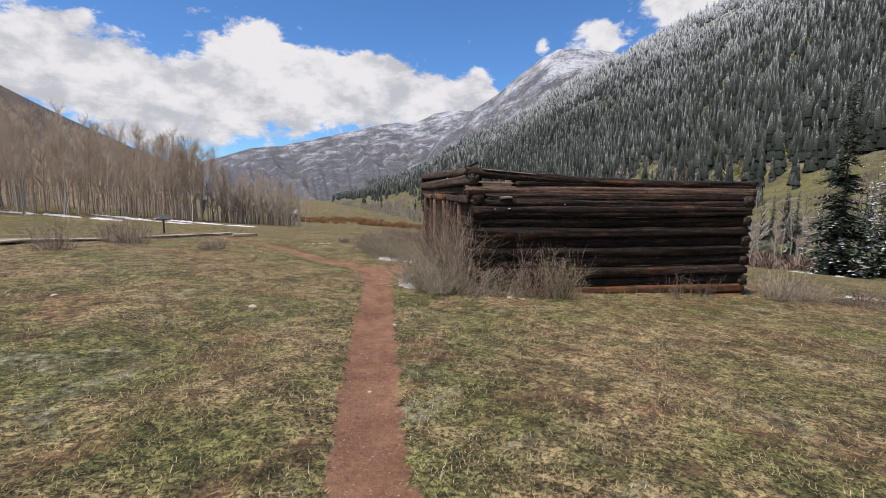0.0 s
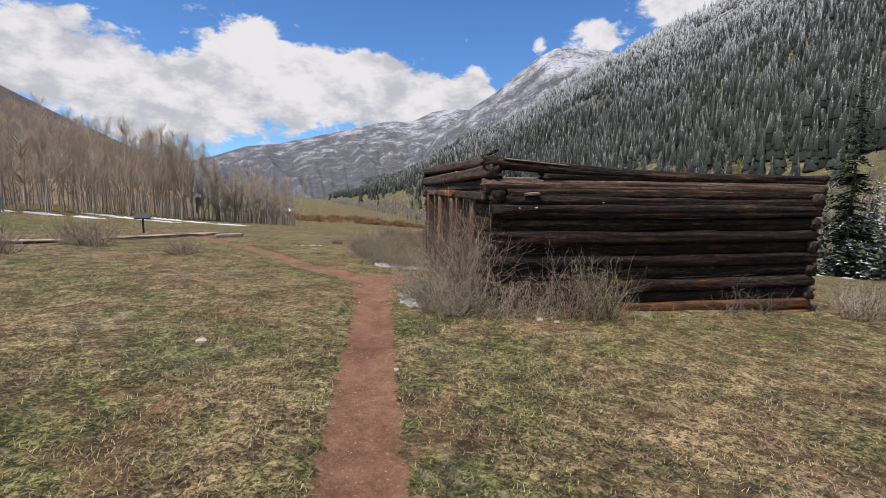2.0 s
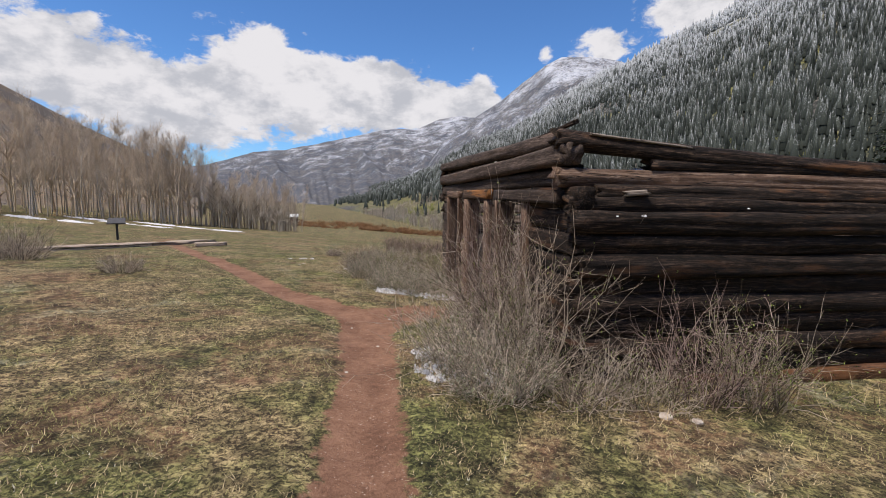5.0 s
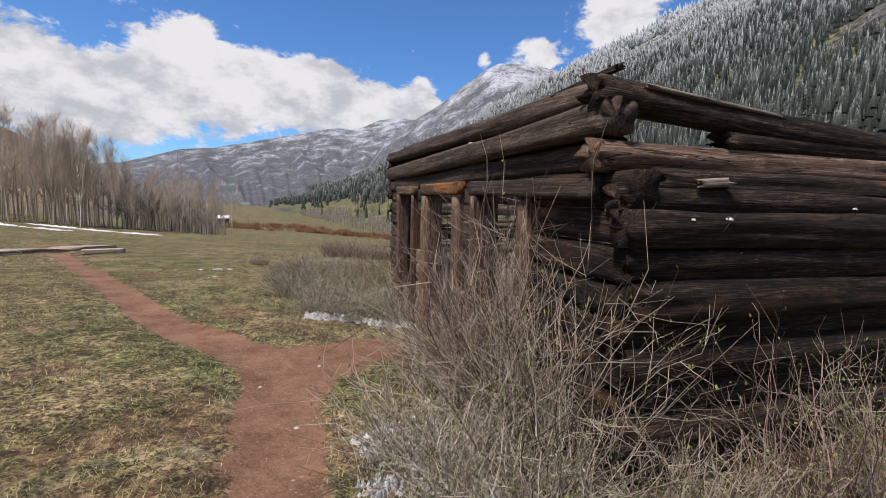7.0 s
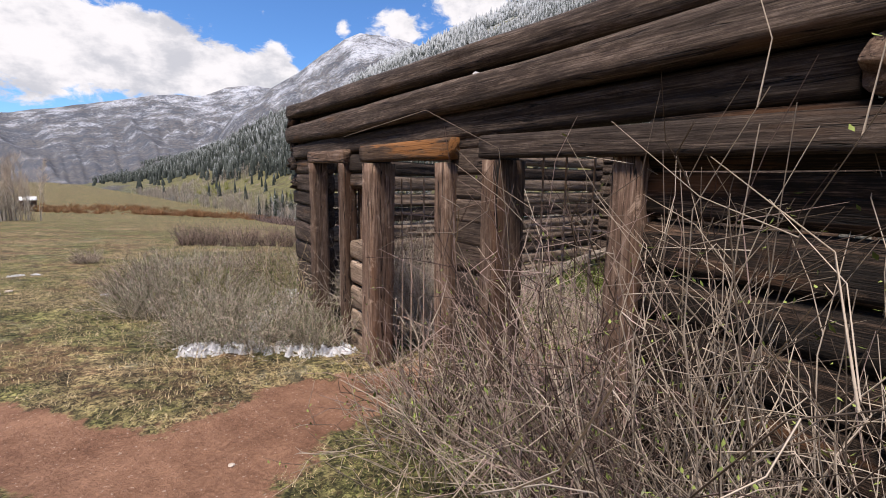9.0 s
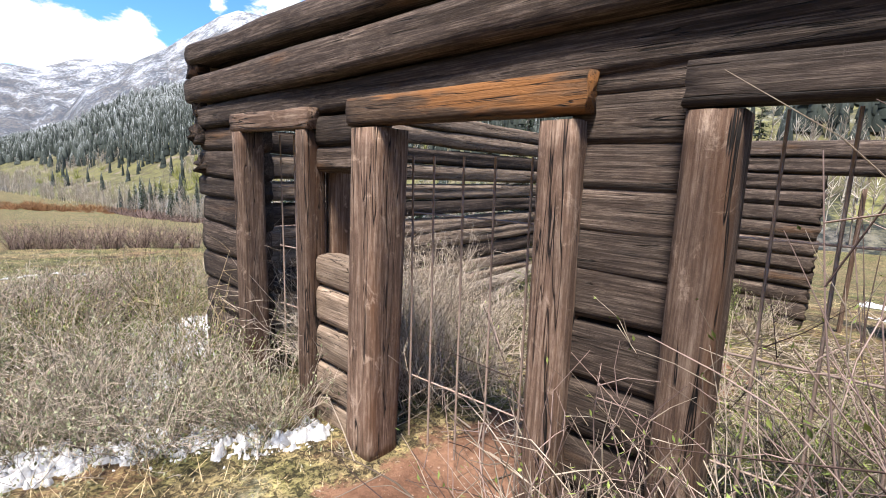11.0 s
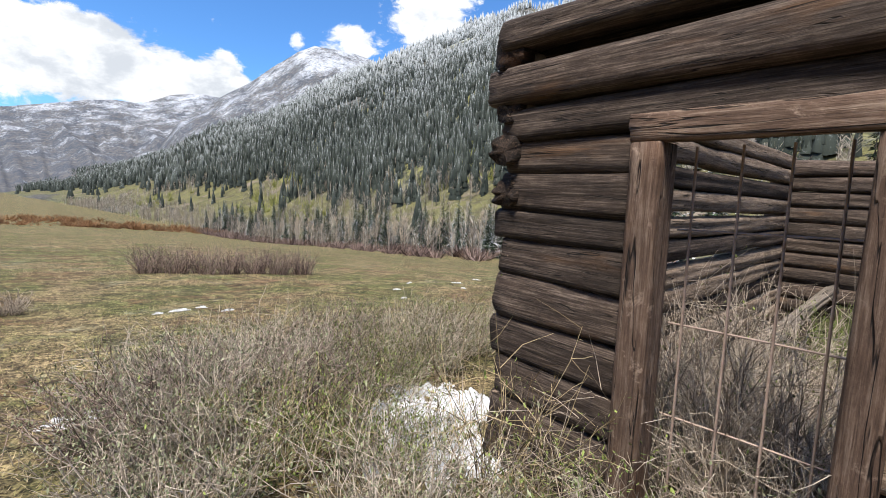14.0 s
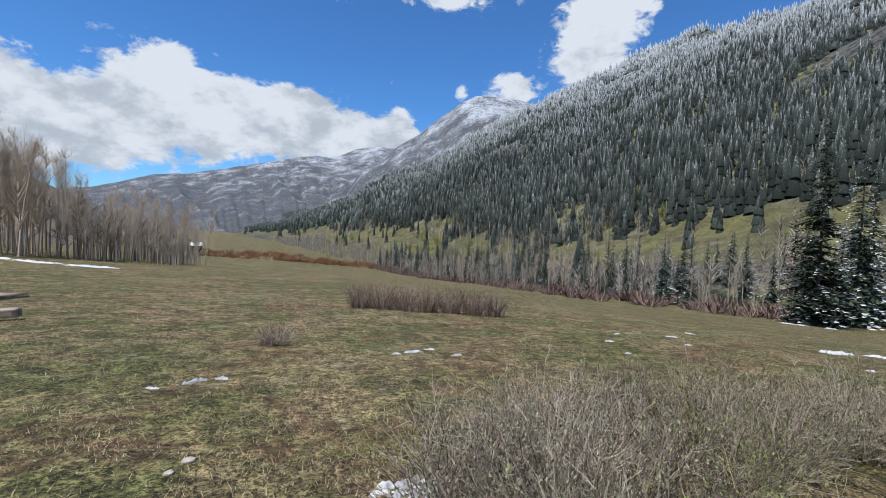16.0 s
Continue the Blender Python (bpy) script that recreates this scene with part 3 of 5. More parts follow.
rng = np.random.RandomState(11)
aspens = [make_tree("aspen_tree", aspen_meshes(20 + k, 13.0, 13), "tall bare aspen with pale trunk and fine tan twigs", "tree", "aspen grove") for k in range(5)]
spots = []
for i in range(260):
    f = rng.rand()
    ex, ey = np.interp(f, [0, 0.45, 1], [-18.5, -34, -52]), np.interp(f, [0, 0.45, 1], [62, 44, 24])
    back = rng.rand() ** 1.6 * 24
    spots.append((ex - 0.65 * back + rng.normal(0, 0.8), ey + 0.75 * back + rng.normal(0, 0.8)))
plant_copies(aspens, spots, 3, 0.66, 0.92)
saplings = [make_tree("young_aspen", aspen_meshes(40 + k, 7.5, 11), "slender young bare aspen with tan twigs", "tree", "young aspens") for k in range(3)]
spots = [(np.interp(f, [0, 1], [-19, -9.5]) + rng.normal(0, 1.0), np.interp(f, [0, 1], [60, 84]) + rng.normal(0, 4)) for f in rng.rand(60) ** 1.3]
plant_copies(saplings, spots, 4, 0.7, 1.15)


def spruce_meshes(seed, height, wide):
    """Trunk, drooping boughs of needle sprays, and the snow that lies on them."""
    rng = np.random.RandomState(seed)
    trunk, boughs, snow = Strips(), Strips(), Strips()
    trunk.stem(np.array([(0, 0, -0.5), (0, 0, height * 0.5), (0, 0, height)]), height * 0.011, 0.02)
    rows = 34
    for r in range(rows):
        f = 0.03 + 0.95 * r / rows
        rad = height * wide * (1 - f) ** 0.85 * (0.85 + 0.3 * rng.rand()) + 0.15
        count = int(9 - 4 * f)
        for k in range(count):
            a = rng.rand() * 6.283
            length = rad * (0.65 + 0.5 * rng.rand())
            z0 = f * height + rng.normal(0, 0.012) * height
            out = np.array((math.cos(a), math.sin(a), 0))
            side = np.array((-math.sin(a), math.cos(a), 0))
            for j in range(7):
                q = (j + 0.6) / 7
                spine = out * length * q + np.array((0, 0, z0 - 0.28 * length * q * q))
                for sgn in (-1, 1):
                    w = length * 0.38 * (1.1 - q * 0.8) * (0.6 + 0.6 * rng.rand())
                    way = out * 0.55 + side * sgn * 0.8 + np.array((0, 0, -0.35 + 0.3 * rng.normal()))
                    boughs.leaf(spine, way, w, w * 0.22)
                if rng.rand() < 0.5:
                    snow.leaf(spine + np.array((0, 0, 0.05)), out + side * rng.normal(0, 0.7), length * 0.2, length * 0.06)
    return trunk.mesh("trunk", M_BARK), boughs.mesh("boughs", M_SPRUCE), snow.mesh("snow", M_SNOW)


spruces = [make_tree("spruce_tree", spruce_meshes(60 + k, 24.0, 0.17), "dark green spruce with snow on its boughs", "tree", "riverside spruces", ("trunk", "crown", "snow")) for k in range(4)]


def set_tree(src, x, y, size, first, turn=0.0):
    m = Matrix.Translation((x, y, float(ground(x, y)))) @ Matrix.Rotation(turn, 4, "Z") @ Matrix.Scale(size, 4)
    if first:
        src.matrix_basis = m
    else:
        copy_thing(src, Matrix.Identity(4)).matrix_basis = m


BIG_SPRUCES = [(72, 45, 1.3), (82, 45, 1.15), (88, 40, 1.3), (78, 50, 0.75), (92, 48, 1.1), (98, 36, 1.2), (100, 24, 1.1), (104, 14, 1.25)]
for i, (x, y, size) in enumerate(BIG_SPRUCES):
    set_tree(spruces[i % 4], x, y, size, i < 4, i * 1.7)
rng = np.random.RandomState(8)
for i in range(150):
    v = 45 + 230 * rng.rand() ** 1.2
    u = 90 + 24 * rng.rand() + 0.02 * v
    set_tree(spruces[i % 4], v * s + u * c, v * c - u * s, 0.42 + 0.42 * rng.rand(), False, i)
for i in range(70):
    v = 40 + 200 * rng.rand()
    u = 84 + 26 * rng.rand()
    src = aspens[i % 5]
    x, y = v * s + u * c, v * c - u * s
    copy_thing(src, Matrix.Identity(4)).matrix_basis = Matrix.Translation((x, y, float(ground(x, y)))) @ Matrix.Rotation(i, 4, "Z") @ Matrix.Scale(0.6 + 0.35 * rng.rand(), 4)


# ---- the log cabin ----
def log_mesh(length, height, depth, seed, square=0.0, rough=1.0, bow=(0.0, 0.0), taper=0.0, rings=None, mat=None):
    """A weathered log along +x from 0, its lower side at z = 0 and its axis at y = 0; square: how far it is hewn flat, 0 to 1; bow: rise of the middle in y and z."""
    rng = np.random.RandomState(seed)
    na, nl = 30, rings or max(8, int(length / 0.11))
    a = np.arange(na) / na * 2 * math.pi
    power = 2 + 5 * square
    base = (np.abs(np.cos(a)) ** power + np.abs(np.sin(a)) ** power) ** (-1 / power)
    groove = np.zeros(na)
    for _ in range(8):
        groove -= rng.rand() * 0.12 * np.exp(-(((a - rng.rand() * 6.283 + 3.14159) % 6.283 - 3.14159) / 0.13) ** 2)
    verts = []
    for i in range(nl + 1):
        t = i / nl
        x = length * t
        lump = 1 + 0.09 * rough * value_noise(x * 1.3, seed * 7.3, 1) - taper * t
        inner = min(1.0, 0.15 + min(x, length - x) / 0.25)
        ring = base * lump + rough * inner * (groove * (0.6 + 0.5 * value_noise(x * 0.7 + a, seed * 1.1, 2)) + 0.1 * value_noise(np.cos(a) * 2 + x * 0.9, np.sin(a) * 2 + seed, 3) + 0.03 * value_noise(a * 5, x * 2.1 + seed, 4))
        arch = 4 * t * (1 - t)
        end = 0.05 * rough * (1 - 0.8 * square) * value_noise(a * 2 + seed, t * 3, 6) * (1 if i in (0, nl) else 0)
        verts.append(np.stack([x + end, 0.5 * depth * ring * np.cos(a) + bow[0] * arch, 0.5 * height * (1 + ring * np.sin(a)) + bow[1] * arch], -1))
    n = len(verts) * na
    verts = np.concatenate(verts + [np.array([[0.015, 0, height * 0.5], [length - 0.015, 0, height * 0.5]])])
    j = np.arange(na)
    p0 = (np.arange(nl)[:, None] * na + j[None]).ravel()
    p1 = (np.arange(nl)[:, None] * na + ((j + 1) % na)[None]).ravel()
    f = np.concatenate([np.stack([p0, p1, p1 + na], -1), np.stack([p0, p1 + na, p0 + na], -1), np.stack([j, 0 * j + n, (j + 1) % na], -1),
                        np.stack([nl * na + (j + 1) % na, 0 * j + n + 1, nl * na + j], -1)])
    me = mesh_of("log", verts, np.array(f)[:, ::-1], mat or M_LOG, True)
    return me


cabin = tagged(new("log_cabin"), "roofless dark weathered log cabin standing in grass", "cabin")
LOGS = [0]


def lay(name, p0, p1, height, depth, square=0.3, mat=None, label="", rough=1.0, bow=(0, 0), taper=0.0, roll=0.0, parent=None):
    """A log or timber from p0 to p1, the middle of its lower side."""
    LOGS[0] += 1
    p0, p1 = Vector(p0), Vector(p1)
    d = p1 - p0
    me = log_mesh(d.length, height, depth, LOGS[0], square, rough, bow, taper, None, mat)
    m = Matrix.Translation(p0) @ Matrix.Rotation(math.atan2(d.y, d.x), 4, "Z") @ Matrix.Rotation(-math.atan2(d.z, math.hypot(d.x, d.y)), 4, "Y") @ Matrix.Rotation(roll, 4, "X")
    return piece(name, me, parent or cabin, label, m)


def post(name, x, y, z0, z1, wide, deep, mat=None, lean=(0, 0), label="", square=0.95, turn=0.0):
    """An upright timber with its broad side to the front (wide along y, deep along x), leaning by lean at the top."""
    LOGS[0] += 1
    me = log_mesh(z1 - z0, wide, deep, LOGS[0], square, 0.14, (0, 0), 0.0, None, mat or M_POST)
    d = Vector((lean[0], lean[1], z1 - z0))
    up = Matrix(((0, 1, 0, 0), (0, 0, 1, -wide / 2), (1, 0, 0, 0), (0, 0, 0, 1)))
    shear = Matrix.Identity(4)
    shear[0][2], shear[1][2] = d.x / d.z, d.y / d.z
    me.transform(Matrix.Translation((0, 0, -wide / 2)))
    me.transform(Matrix(((1, 0, 0, 0), (lean[0] / d.z, 1, 0, 0), (lean[1] / d.z, 0, 1, 0), (0, 0, 0, 1))))
    return piece(name, me, cabin, label, Matrix(((0, 1, 0, x), (0, 0, 1, y), (1, 0, 0, z0), (0, 0, 0, 1))))


# front wall (faces -x): long logs above the openings
lay("log", (0.06, 0.44, 2.60), (0.09, 6.50, 2.62), 0.19, 0.23, 0.3, M_HEWN, rough=1.1)
lay("log", (0.02, 0.24, 2.405), (0.10, 6.58, 2.30), 0.225, 0.24, 0.4, M_HEWN, rough=1.0, bow=(0, -0.01))
lay("log", (0.24, 0.5, 2.47), (0.26, 6.4, 2.5), 0.26, 0.16, 0.3, M_LOG)
lay("log", (0.11, 0.48, 2.185), (0.13, 6.46, 2.075), 0.2, 0.22, 0.45, M_HEWN, bow=(0, 0.01))
lay("log", (0.24, 0.48, 2.24), (0.24, 6.4, 2.18), 0.2, 0.14, 0.4, M_LOG)
# courses beside the openings: (y from, y to, lower edges)
STEPS_UP = (-0.12, 0.16, 0.42, 0.68, 0.95, 1.23, 1.47, 1.65, 1.88, 2.07)
for i, (z, upper) in enumerate(zip(STEPS_UP, STEPS_UP[1:])):
    lay("log", (0.14, 5.56, z), (0.17, 6.53 - 0.03 * (i % 3), z + 0.01), upper - z + 0.005, 0.22, 0.6, M_HEWN)
for z in (2.07, 1.90, 1.71, 1.54, 1.38, 1.18, 0.92, 0.66, 0.4, 0.14, -0.12):
    lay("log", (0.12, 2.32, z), (0.12, 2.80, z), 0.20 if z > 1.3 else 0.25, 0.21, 0.75, M_HEWN, rough=0.7)
for z in (1.92, 1.74):
    lay("log", (0.12, 4.08, z), (0.12, 4.62, z - 0.01), 0.19, 0.22, 0.5, M_HEWN)
for z, h in ((0.97, 0.20), (0.69, 0.27), (0.42, 0.26), (0.16, 0.25), (-0.10, 0.25)):
    lay("log", (0.12, 4.08, z), (0.12, 4.62, z + 0.015), h, 0.23, 0.75, M_PANEL, rough=0.8)
for z in (1.94, 1.70, 1.45, 1.21, 0.97, 0.73, 0.49, 0.25, 0.0):
    lay("log", (0.12, 0.1, z), (0.12, 1.25, z), 0.24, 0.22, 0.5, M_LOG)

# frames of the openings
lay("header", (-0.02, 4.56, 2.015), (-0.02, 5.60, 2.02), 0.135, 0.1, 0.85, M_POST, "grey weathered window header", 0.4)
post("jamb", 0.03, 5.50, -0.12, 2.02, 0.16, 0.20, lean=(0, 0.02))
post("jamb", 0.02, 4.655, -0.12, 2.01, 0.14, 0.16, lean=(0, 0.0))
post("jamb", 0.22, 4.62, 1.0, 1.95, 0.1, 0.16)
lay("lintel", (-0.02, 2.71, 2.015), (-0.02, 4.13, 2.01), 0.155, 0.15, 0.75, M_LINTEL, "door lintel with an orange stripped face", 0.4)
post("door_jamb", 0.04, 4.04, -0.06, 2.0, 0.25, 0.26, lean=(0, -0.05), label="scarred brown door jamb")
post("door_jamb", 0.04, 2.80, -0.06, 1.99, 0.175, 0.24, lean=(0, 0.03), label="scarred brown door jamb")
lay("header", (-0.03, 0.32, 1.99), (-0.03, 2.38, 2.01), 0.15, 0.12, 0.85, M_HEWN, "grey weathered window header", 0.4)
post("jamb", 0.06, 2.27, -0.1, 2.0, 0.175, 0.28, lean=(0, 0.02))
post("jamb", 0.06, 1.33, -0.1, 2.0, 0.18, 0.2)

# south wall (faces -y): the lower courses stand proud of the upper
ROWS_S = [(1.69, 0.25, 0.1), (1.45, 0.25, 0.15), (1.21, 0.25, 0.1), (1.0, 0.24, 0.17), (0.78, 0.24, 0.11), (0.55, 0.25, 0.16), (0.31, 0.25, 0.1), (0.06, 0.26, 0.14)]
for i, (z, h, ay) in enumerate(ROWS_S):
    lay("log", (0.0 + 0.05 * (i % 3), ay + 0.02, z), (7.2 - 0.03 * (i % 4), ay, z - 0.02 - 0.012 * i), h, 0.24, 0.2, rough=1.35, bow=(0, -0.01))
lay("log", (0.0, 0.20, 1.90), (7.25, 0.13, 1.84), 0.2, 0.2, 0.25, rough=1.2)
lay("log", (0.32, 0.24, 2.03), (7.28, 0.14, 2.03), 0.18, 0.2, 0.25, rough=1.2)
lay("log", (-0.09, 0.36, 2.17), (7.3, 0.16, 2.14), 0.215, 0.25, 0.25, M_POST, "long pale brown top log of the wall", rough=1.2, bow=(0, 0.01))
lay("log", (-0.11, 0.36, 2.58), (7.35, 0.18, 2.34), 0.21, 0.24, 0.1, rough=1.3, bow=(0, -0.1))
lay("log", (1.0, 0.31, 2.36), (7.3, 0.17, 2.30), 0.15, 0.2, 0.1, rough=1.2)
lay("sill_log", (1.2, 0.10, -0.14), (7.12, 0.10, -0.26), 0.24, 0.26, 0.3, M_SILLLOG, "orange-brown bottom log with bark gone")
lay("sill_log", (2.0, 0.06, -0.34), (7.05, 0.06, -0.44), 0.17, 0.26, 0.4, M_SILLLOG, "orange-brown bottom log with bark gone")

# north wall and rear wall
for i, z in enumerate(np.arange(-0.3, 2.4, 0.245)):
    lay("log", (0.08 + 0.04 * (i % 2), 6.40, z), (7.2, 6.40, z - 0.03), 0.215 if z > 0.9 else 0.235, 0.22, 0.5, M_PANEL if i % 3 else M_HEWN, rough=1.2, bow=(0, -0.02 * (i % 2)))
for i, z in enumerate(np.arange(-0.55, 2.2, 0.245)):
    if z < 1.7:
        lay("log", (7.08, 0.0 + 0.1 * (i % 2), z), (7.08, 1.1, z + 0.02), 0.25, 0.24, 0.3, M_HEWN, rough=1.1)
        lay("log", (7.08, 2.05, z + 0.03), (7.08, 6.6, z + 0.1), 0.25, 0.24, 0.3, M_HEWN, rough=1.1)
    else:
        lay("log", (7.08, 0.0 + 0.1 * (i % 2), z), (7.08, 6.6, z + 0.1), 0.25, 0.24, 0.3, M_HEWN, rough=1.1)
post("jamb", 7.05, 1.62, -0.5, 1.75, 0.06, 0.08)

# log ends of the crossing walls at the corners
for x, z, h in ((0.0, 2.51, 0.22), (0.02, 2.19, 0.16), (0.0, 1.93, 0.2), (0.03, 1.68, 0.17)):
    lay("log_end", (x, 6.44, z), (0.5, 6.42, z), h, 0.2, 0.15, rough=0.9)
lay("rafter_stub", (-0.02, 0.9, 2.74), (0.16, 0.42, 2.86), 0.045, 0.06, 0.4, M_LOG, "broken roof pole end")
lay("splinter", (0.25, 0.27, 2.72), (1.5, 0.24, 2.62), 0.025, 0.05, 0.4, M_GREYLOG, "long split of grey wood")
lay("splinter", (0.6, 0.12, 2.08), (0.85, 0.10, 2.10), 0.06, 0.07, 0.2, M_GREYLOG, "pale wood chip in the wall gap")


# ---- wire panels behind the openings ----
def wire_panel(y0, y1, ys, zs, z0, z1, x, label):
    root = tagged(new("wire_panel"), label, "wire panel", "wire panels in the openings")
    root.matrix_basis = Matrix.Translation((x, y0, z0))
    def rod(a, b, r=0.008):
        st = Strips()
        st.stem(np.array([a, (np.array(a) + np.array(b)) / 2 + (0.006, 0, 0), b], float) - (x, y0, z0), r, r)
        piece("rod", st.mesh("rod", M_RUST), root)
    for y in ys:
        rod((x, y, z0), (x, y + 0.02, z1))
    for z in zs:
        rod((x + 0.014, y0, z), (x + 0.014, y1, z - 0.015), 0.0065)


wire_panel(2.85, 3.95, [2.90, 3.10, 3.32, 3.53, 3.75, 3.92], [0.46, 1.53], 0.02, 1.86, 0.27, "rusty welded wire panel across the doorway")
wire_panel(4.68, 5.46, [4.80, 4.99, 5.18, 5.38], [0.63, 1.13, 1.62], 0.05, 2.02, 0.24, "rusty welded wire panel across the narrow opening")
wire_panel(1.40, 2.25, [1.50, 1.70, 1.91, 2.10], [0.65, 1.12, 1.58], 0.05, 2.03, 0.26, "rusty welded wire panel across the wide opening")
wire_panel(4.1, 4.6, [4.25, 4.45], [1.40], 0.9, 1.75, 0.30, "rusty wire panel behind the broken wall")


# ---- shrubs ----
def shrub(x, y, radius, height, stems, seed, mat, label, buds=0, twigs=5, thick=0.004, wander=0.16, out=0.55, bud_mat=None, category="shrub"):
    """A bare or budding bush: crooked shoots from a common root with side twigs."""
    if label == GREY:
        stems, thick, buds, bud_mat = int(stems * 1.5), thick * 1.15, max(buds, 0.6), bud_mat or M_SAGE
    if mat is M_STEM and label in (GREY, INSIDE):
        mat = M_PALESTEM
    rng = np.random.RandomState(seed)
    wood_, leaves = Strips(), Strips()
    for _ in range(stems):
        a, r = rng.rand() * 6.283, radius * 0.55 * rng.rand() ** 0.6
        base = (r * math.cos(a), r * math.sin(a), -0.04)
        b = a + rng.normal(0, 0.7)
        lean = out * (0.25 + 0.9 * rng.rand())
        length = height * (0.45 + 0.65 * rng.rand())
        pts = bent(rng, base, (lean * math.cos(b), lean * math.sin(b), 1), length, 6, wander * 1.35, 0.03)
        wood_.stem(pts, thick * (0.7 + 0.7 * rng.rand()), thick * 0.35)
        for _ in range(twigs):
            k = rng.randint(2, 7)
            w = (pts[k] - pts[k - 1]) / np.linalg.norm(pts[k] - pts[k - 1]) + rng.normal(0, 0.7, 3)
            tw = bent(rng, pts[k - 1] + (pts[k] - pts[k - 1]) * rng.rand(), w, length * (0.1 + 0.22 * rng.rand()), 2, 0.3)
            wood_.stem(tw, thick * 0.55, thick * 0.22)
            if buds and rng.rand() < buds:
                for q in (0, 1, 1, 2):
                    leaves.leaf(tw[q] + rng.normal(0, 0.012, 3), rng.normal(0, 1, 3) + (0, 0, 0.6), 0.018 + 0.02 * rng.rand(), 0.006)
    root = tagged(new("shrub"), label, category)
    root.matrix_basis = Matrix.Translation((x, y, float(ground(x, y))))
    tagged(piece("branchwork", wood_.mesh("branchwork", mat), root), kind="stuff")
    if leaves.n:
        tagged(piece("foliage", leaves.mesh("foliage", bud_mat or M_BUD), root, "small green spring leaves"), kind="stuff")
    return root


TALL = "tall bare twiggy shrub against the cabin corner"
GREY = "low grey sagebrush with dense fine stems"
DEAD = "tangle of dead grey branches by the log wall"
INSIDE = "bare grey brush inside the walls"
BUDS = "shrub of tan stems with fresh green buds"
# round the near corner
shrub(-0.28, 0.75, 0.6, 2.0, 130, 1, M_STEM, TALL, 0.15, 7, 0.0048, 0.19, 0.32)
shrub(-0.32, 1.25, 0.5, 1.75, 125, 2, M_REDSTEM, TALL, 0.15, 7, 0.0048, 0.19, 0.28)
shrub(-0.42, 0.2, 0.50, 1.5, 110, 3, M_STEM, TALL, 0.4, 6, 0.0042, 0.22, 0.55)
shrub(-1.12, 0.50, 0.55, 0.85, 150, 4, M_STEM, GREY, 0.55, 6, 0.0033, 0.24, 0.8)
shrub(-0.90, -0.20, 0.60, 0.80, 160, 5, M_STEM, GREY, 0.55, 6, 0.0033, 0.24, 0.9)
shrub(-0.15, -0.45, 0.55, 0.75, 140, 6, M_STEM, DEAD, 0.15, 6, 0.004, 0.25, 1.0)
shrub(0.55, -0.50, 0.50, 0.7, 120, 7, M_STEM, DEAD, 0.2, 6, 0.004, 0.25, 1.0)
shrub(1.15, -0.45, 0.50, 1.15, 95, 8, M_REDSTEM, "bare reddish-grey shrub by the log wall", 0.2, 6, 0.0045, 0.18, 0.6)
shrub(1.75, -0.60, 0.50, 1.05, 120, 9, M_STEM, "green-grey shrub by the log wall", 0.75, 6, 0.004, 0.16, 0.6)
shrub(4.70, -0.22, 0.45, 0.95, 22, 10, M_GREYLOG, DEAD, 0, 4, 0.007, 0.3, 1.1)
shrub(5.75, -0.20, 0.45, 0.85, 26, 11, M_GREYLOG, DEAD, 0, 4, 0.007, 0.3, 1.1)
shrub(7.55, -0.65, 0.60, 0.85, 110, 12, M_STEM, GREY, 0.4, 6, 0.004, 0.2, 0.8)
shrub(8.50, -0.55, 0.60, 0.70, 100, 13, M_STEM, GREY, 0.4, 6, 0.004, 0.2, 0.9)
shrub(9.9, -0.6, 0.7, 0.5, 90, 14, M_REDSTEM, GREY, 0.2, 5, 0.004, 0.2, 1.0)
shrub(11.5, -0.2, 0.8, 0.5, 90, 15, M_REDSTEM, GREY, 0.2, 5, 0.004, 0.2, 1.0)
# along the front wall
shrub(-0.30, 1.80, 0.5, 1.35, 90, 16, M_STEM, BUDS, 0.5, 6, 0.0042, 0.2, 0.7)
shrub(-0.22, 2.40, 0.42, 1.3, 75, 17, M_REDSTEM, "sparse pinkish-grey brush between the jambs", 0.1, 5, 0.005, 0.28, 0.7)
shrub(-0.38, 2.5, 0.4, 1.15, 34, 118, M_STEM, "thick pale crooked brush by the door jamb", 0.05, 6, 0.0075, 0.3, 0.8)
shrub(-0.55, 2.15, 0.45, 0.95, 85, 18, M_STEM, BUDS, 0.7, 5, 0.004, 0.2, 0.9)
shrub(-0.32, 2.72, 0.32, 0.7, 50, 19, M_STEM, BUDS, 0.4, 4, 0.003, 0.22, 1.0)
shrub(-0.30, 4.75, 0.45, 0.65, 110, 20, M_STEM, GREY, 0.7, 6, 0.0033, 0.22, 0.9)
shrub(-0.85, 5.10, 0.50, 0.70, 150, 21, M_STEM, GREY, 0.35, 7, 0.003, 0.22, 1.0)
shrub(-1.35, 5.55, 0.50, 0.70, 150, 22, M_STEM, GREY, 0.25, 7, 0.003, 0.22, 1.0)
shrub(-0.30, 5.55, 0.45, 0.80, 90, 23, M_STEM, BUDS, 0.8, 6, 0.0036, 0.2, 0.8)
shrub(-0.28, 6.10, 0.35, 1.15, 40, 24, M_STRAW, "tall straw-coloured shrub at the cabin corner", 0.2, 6, 0.004, 0.2, 0.5)
shrub(-0.95, 6.15, 0.55, 0.80, 130, 25, M_STEM, GREY, 0.5, 6, 0.0032, 0.2, 0.9)
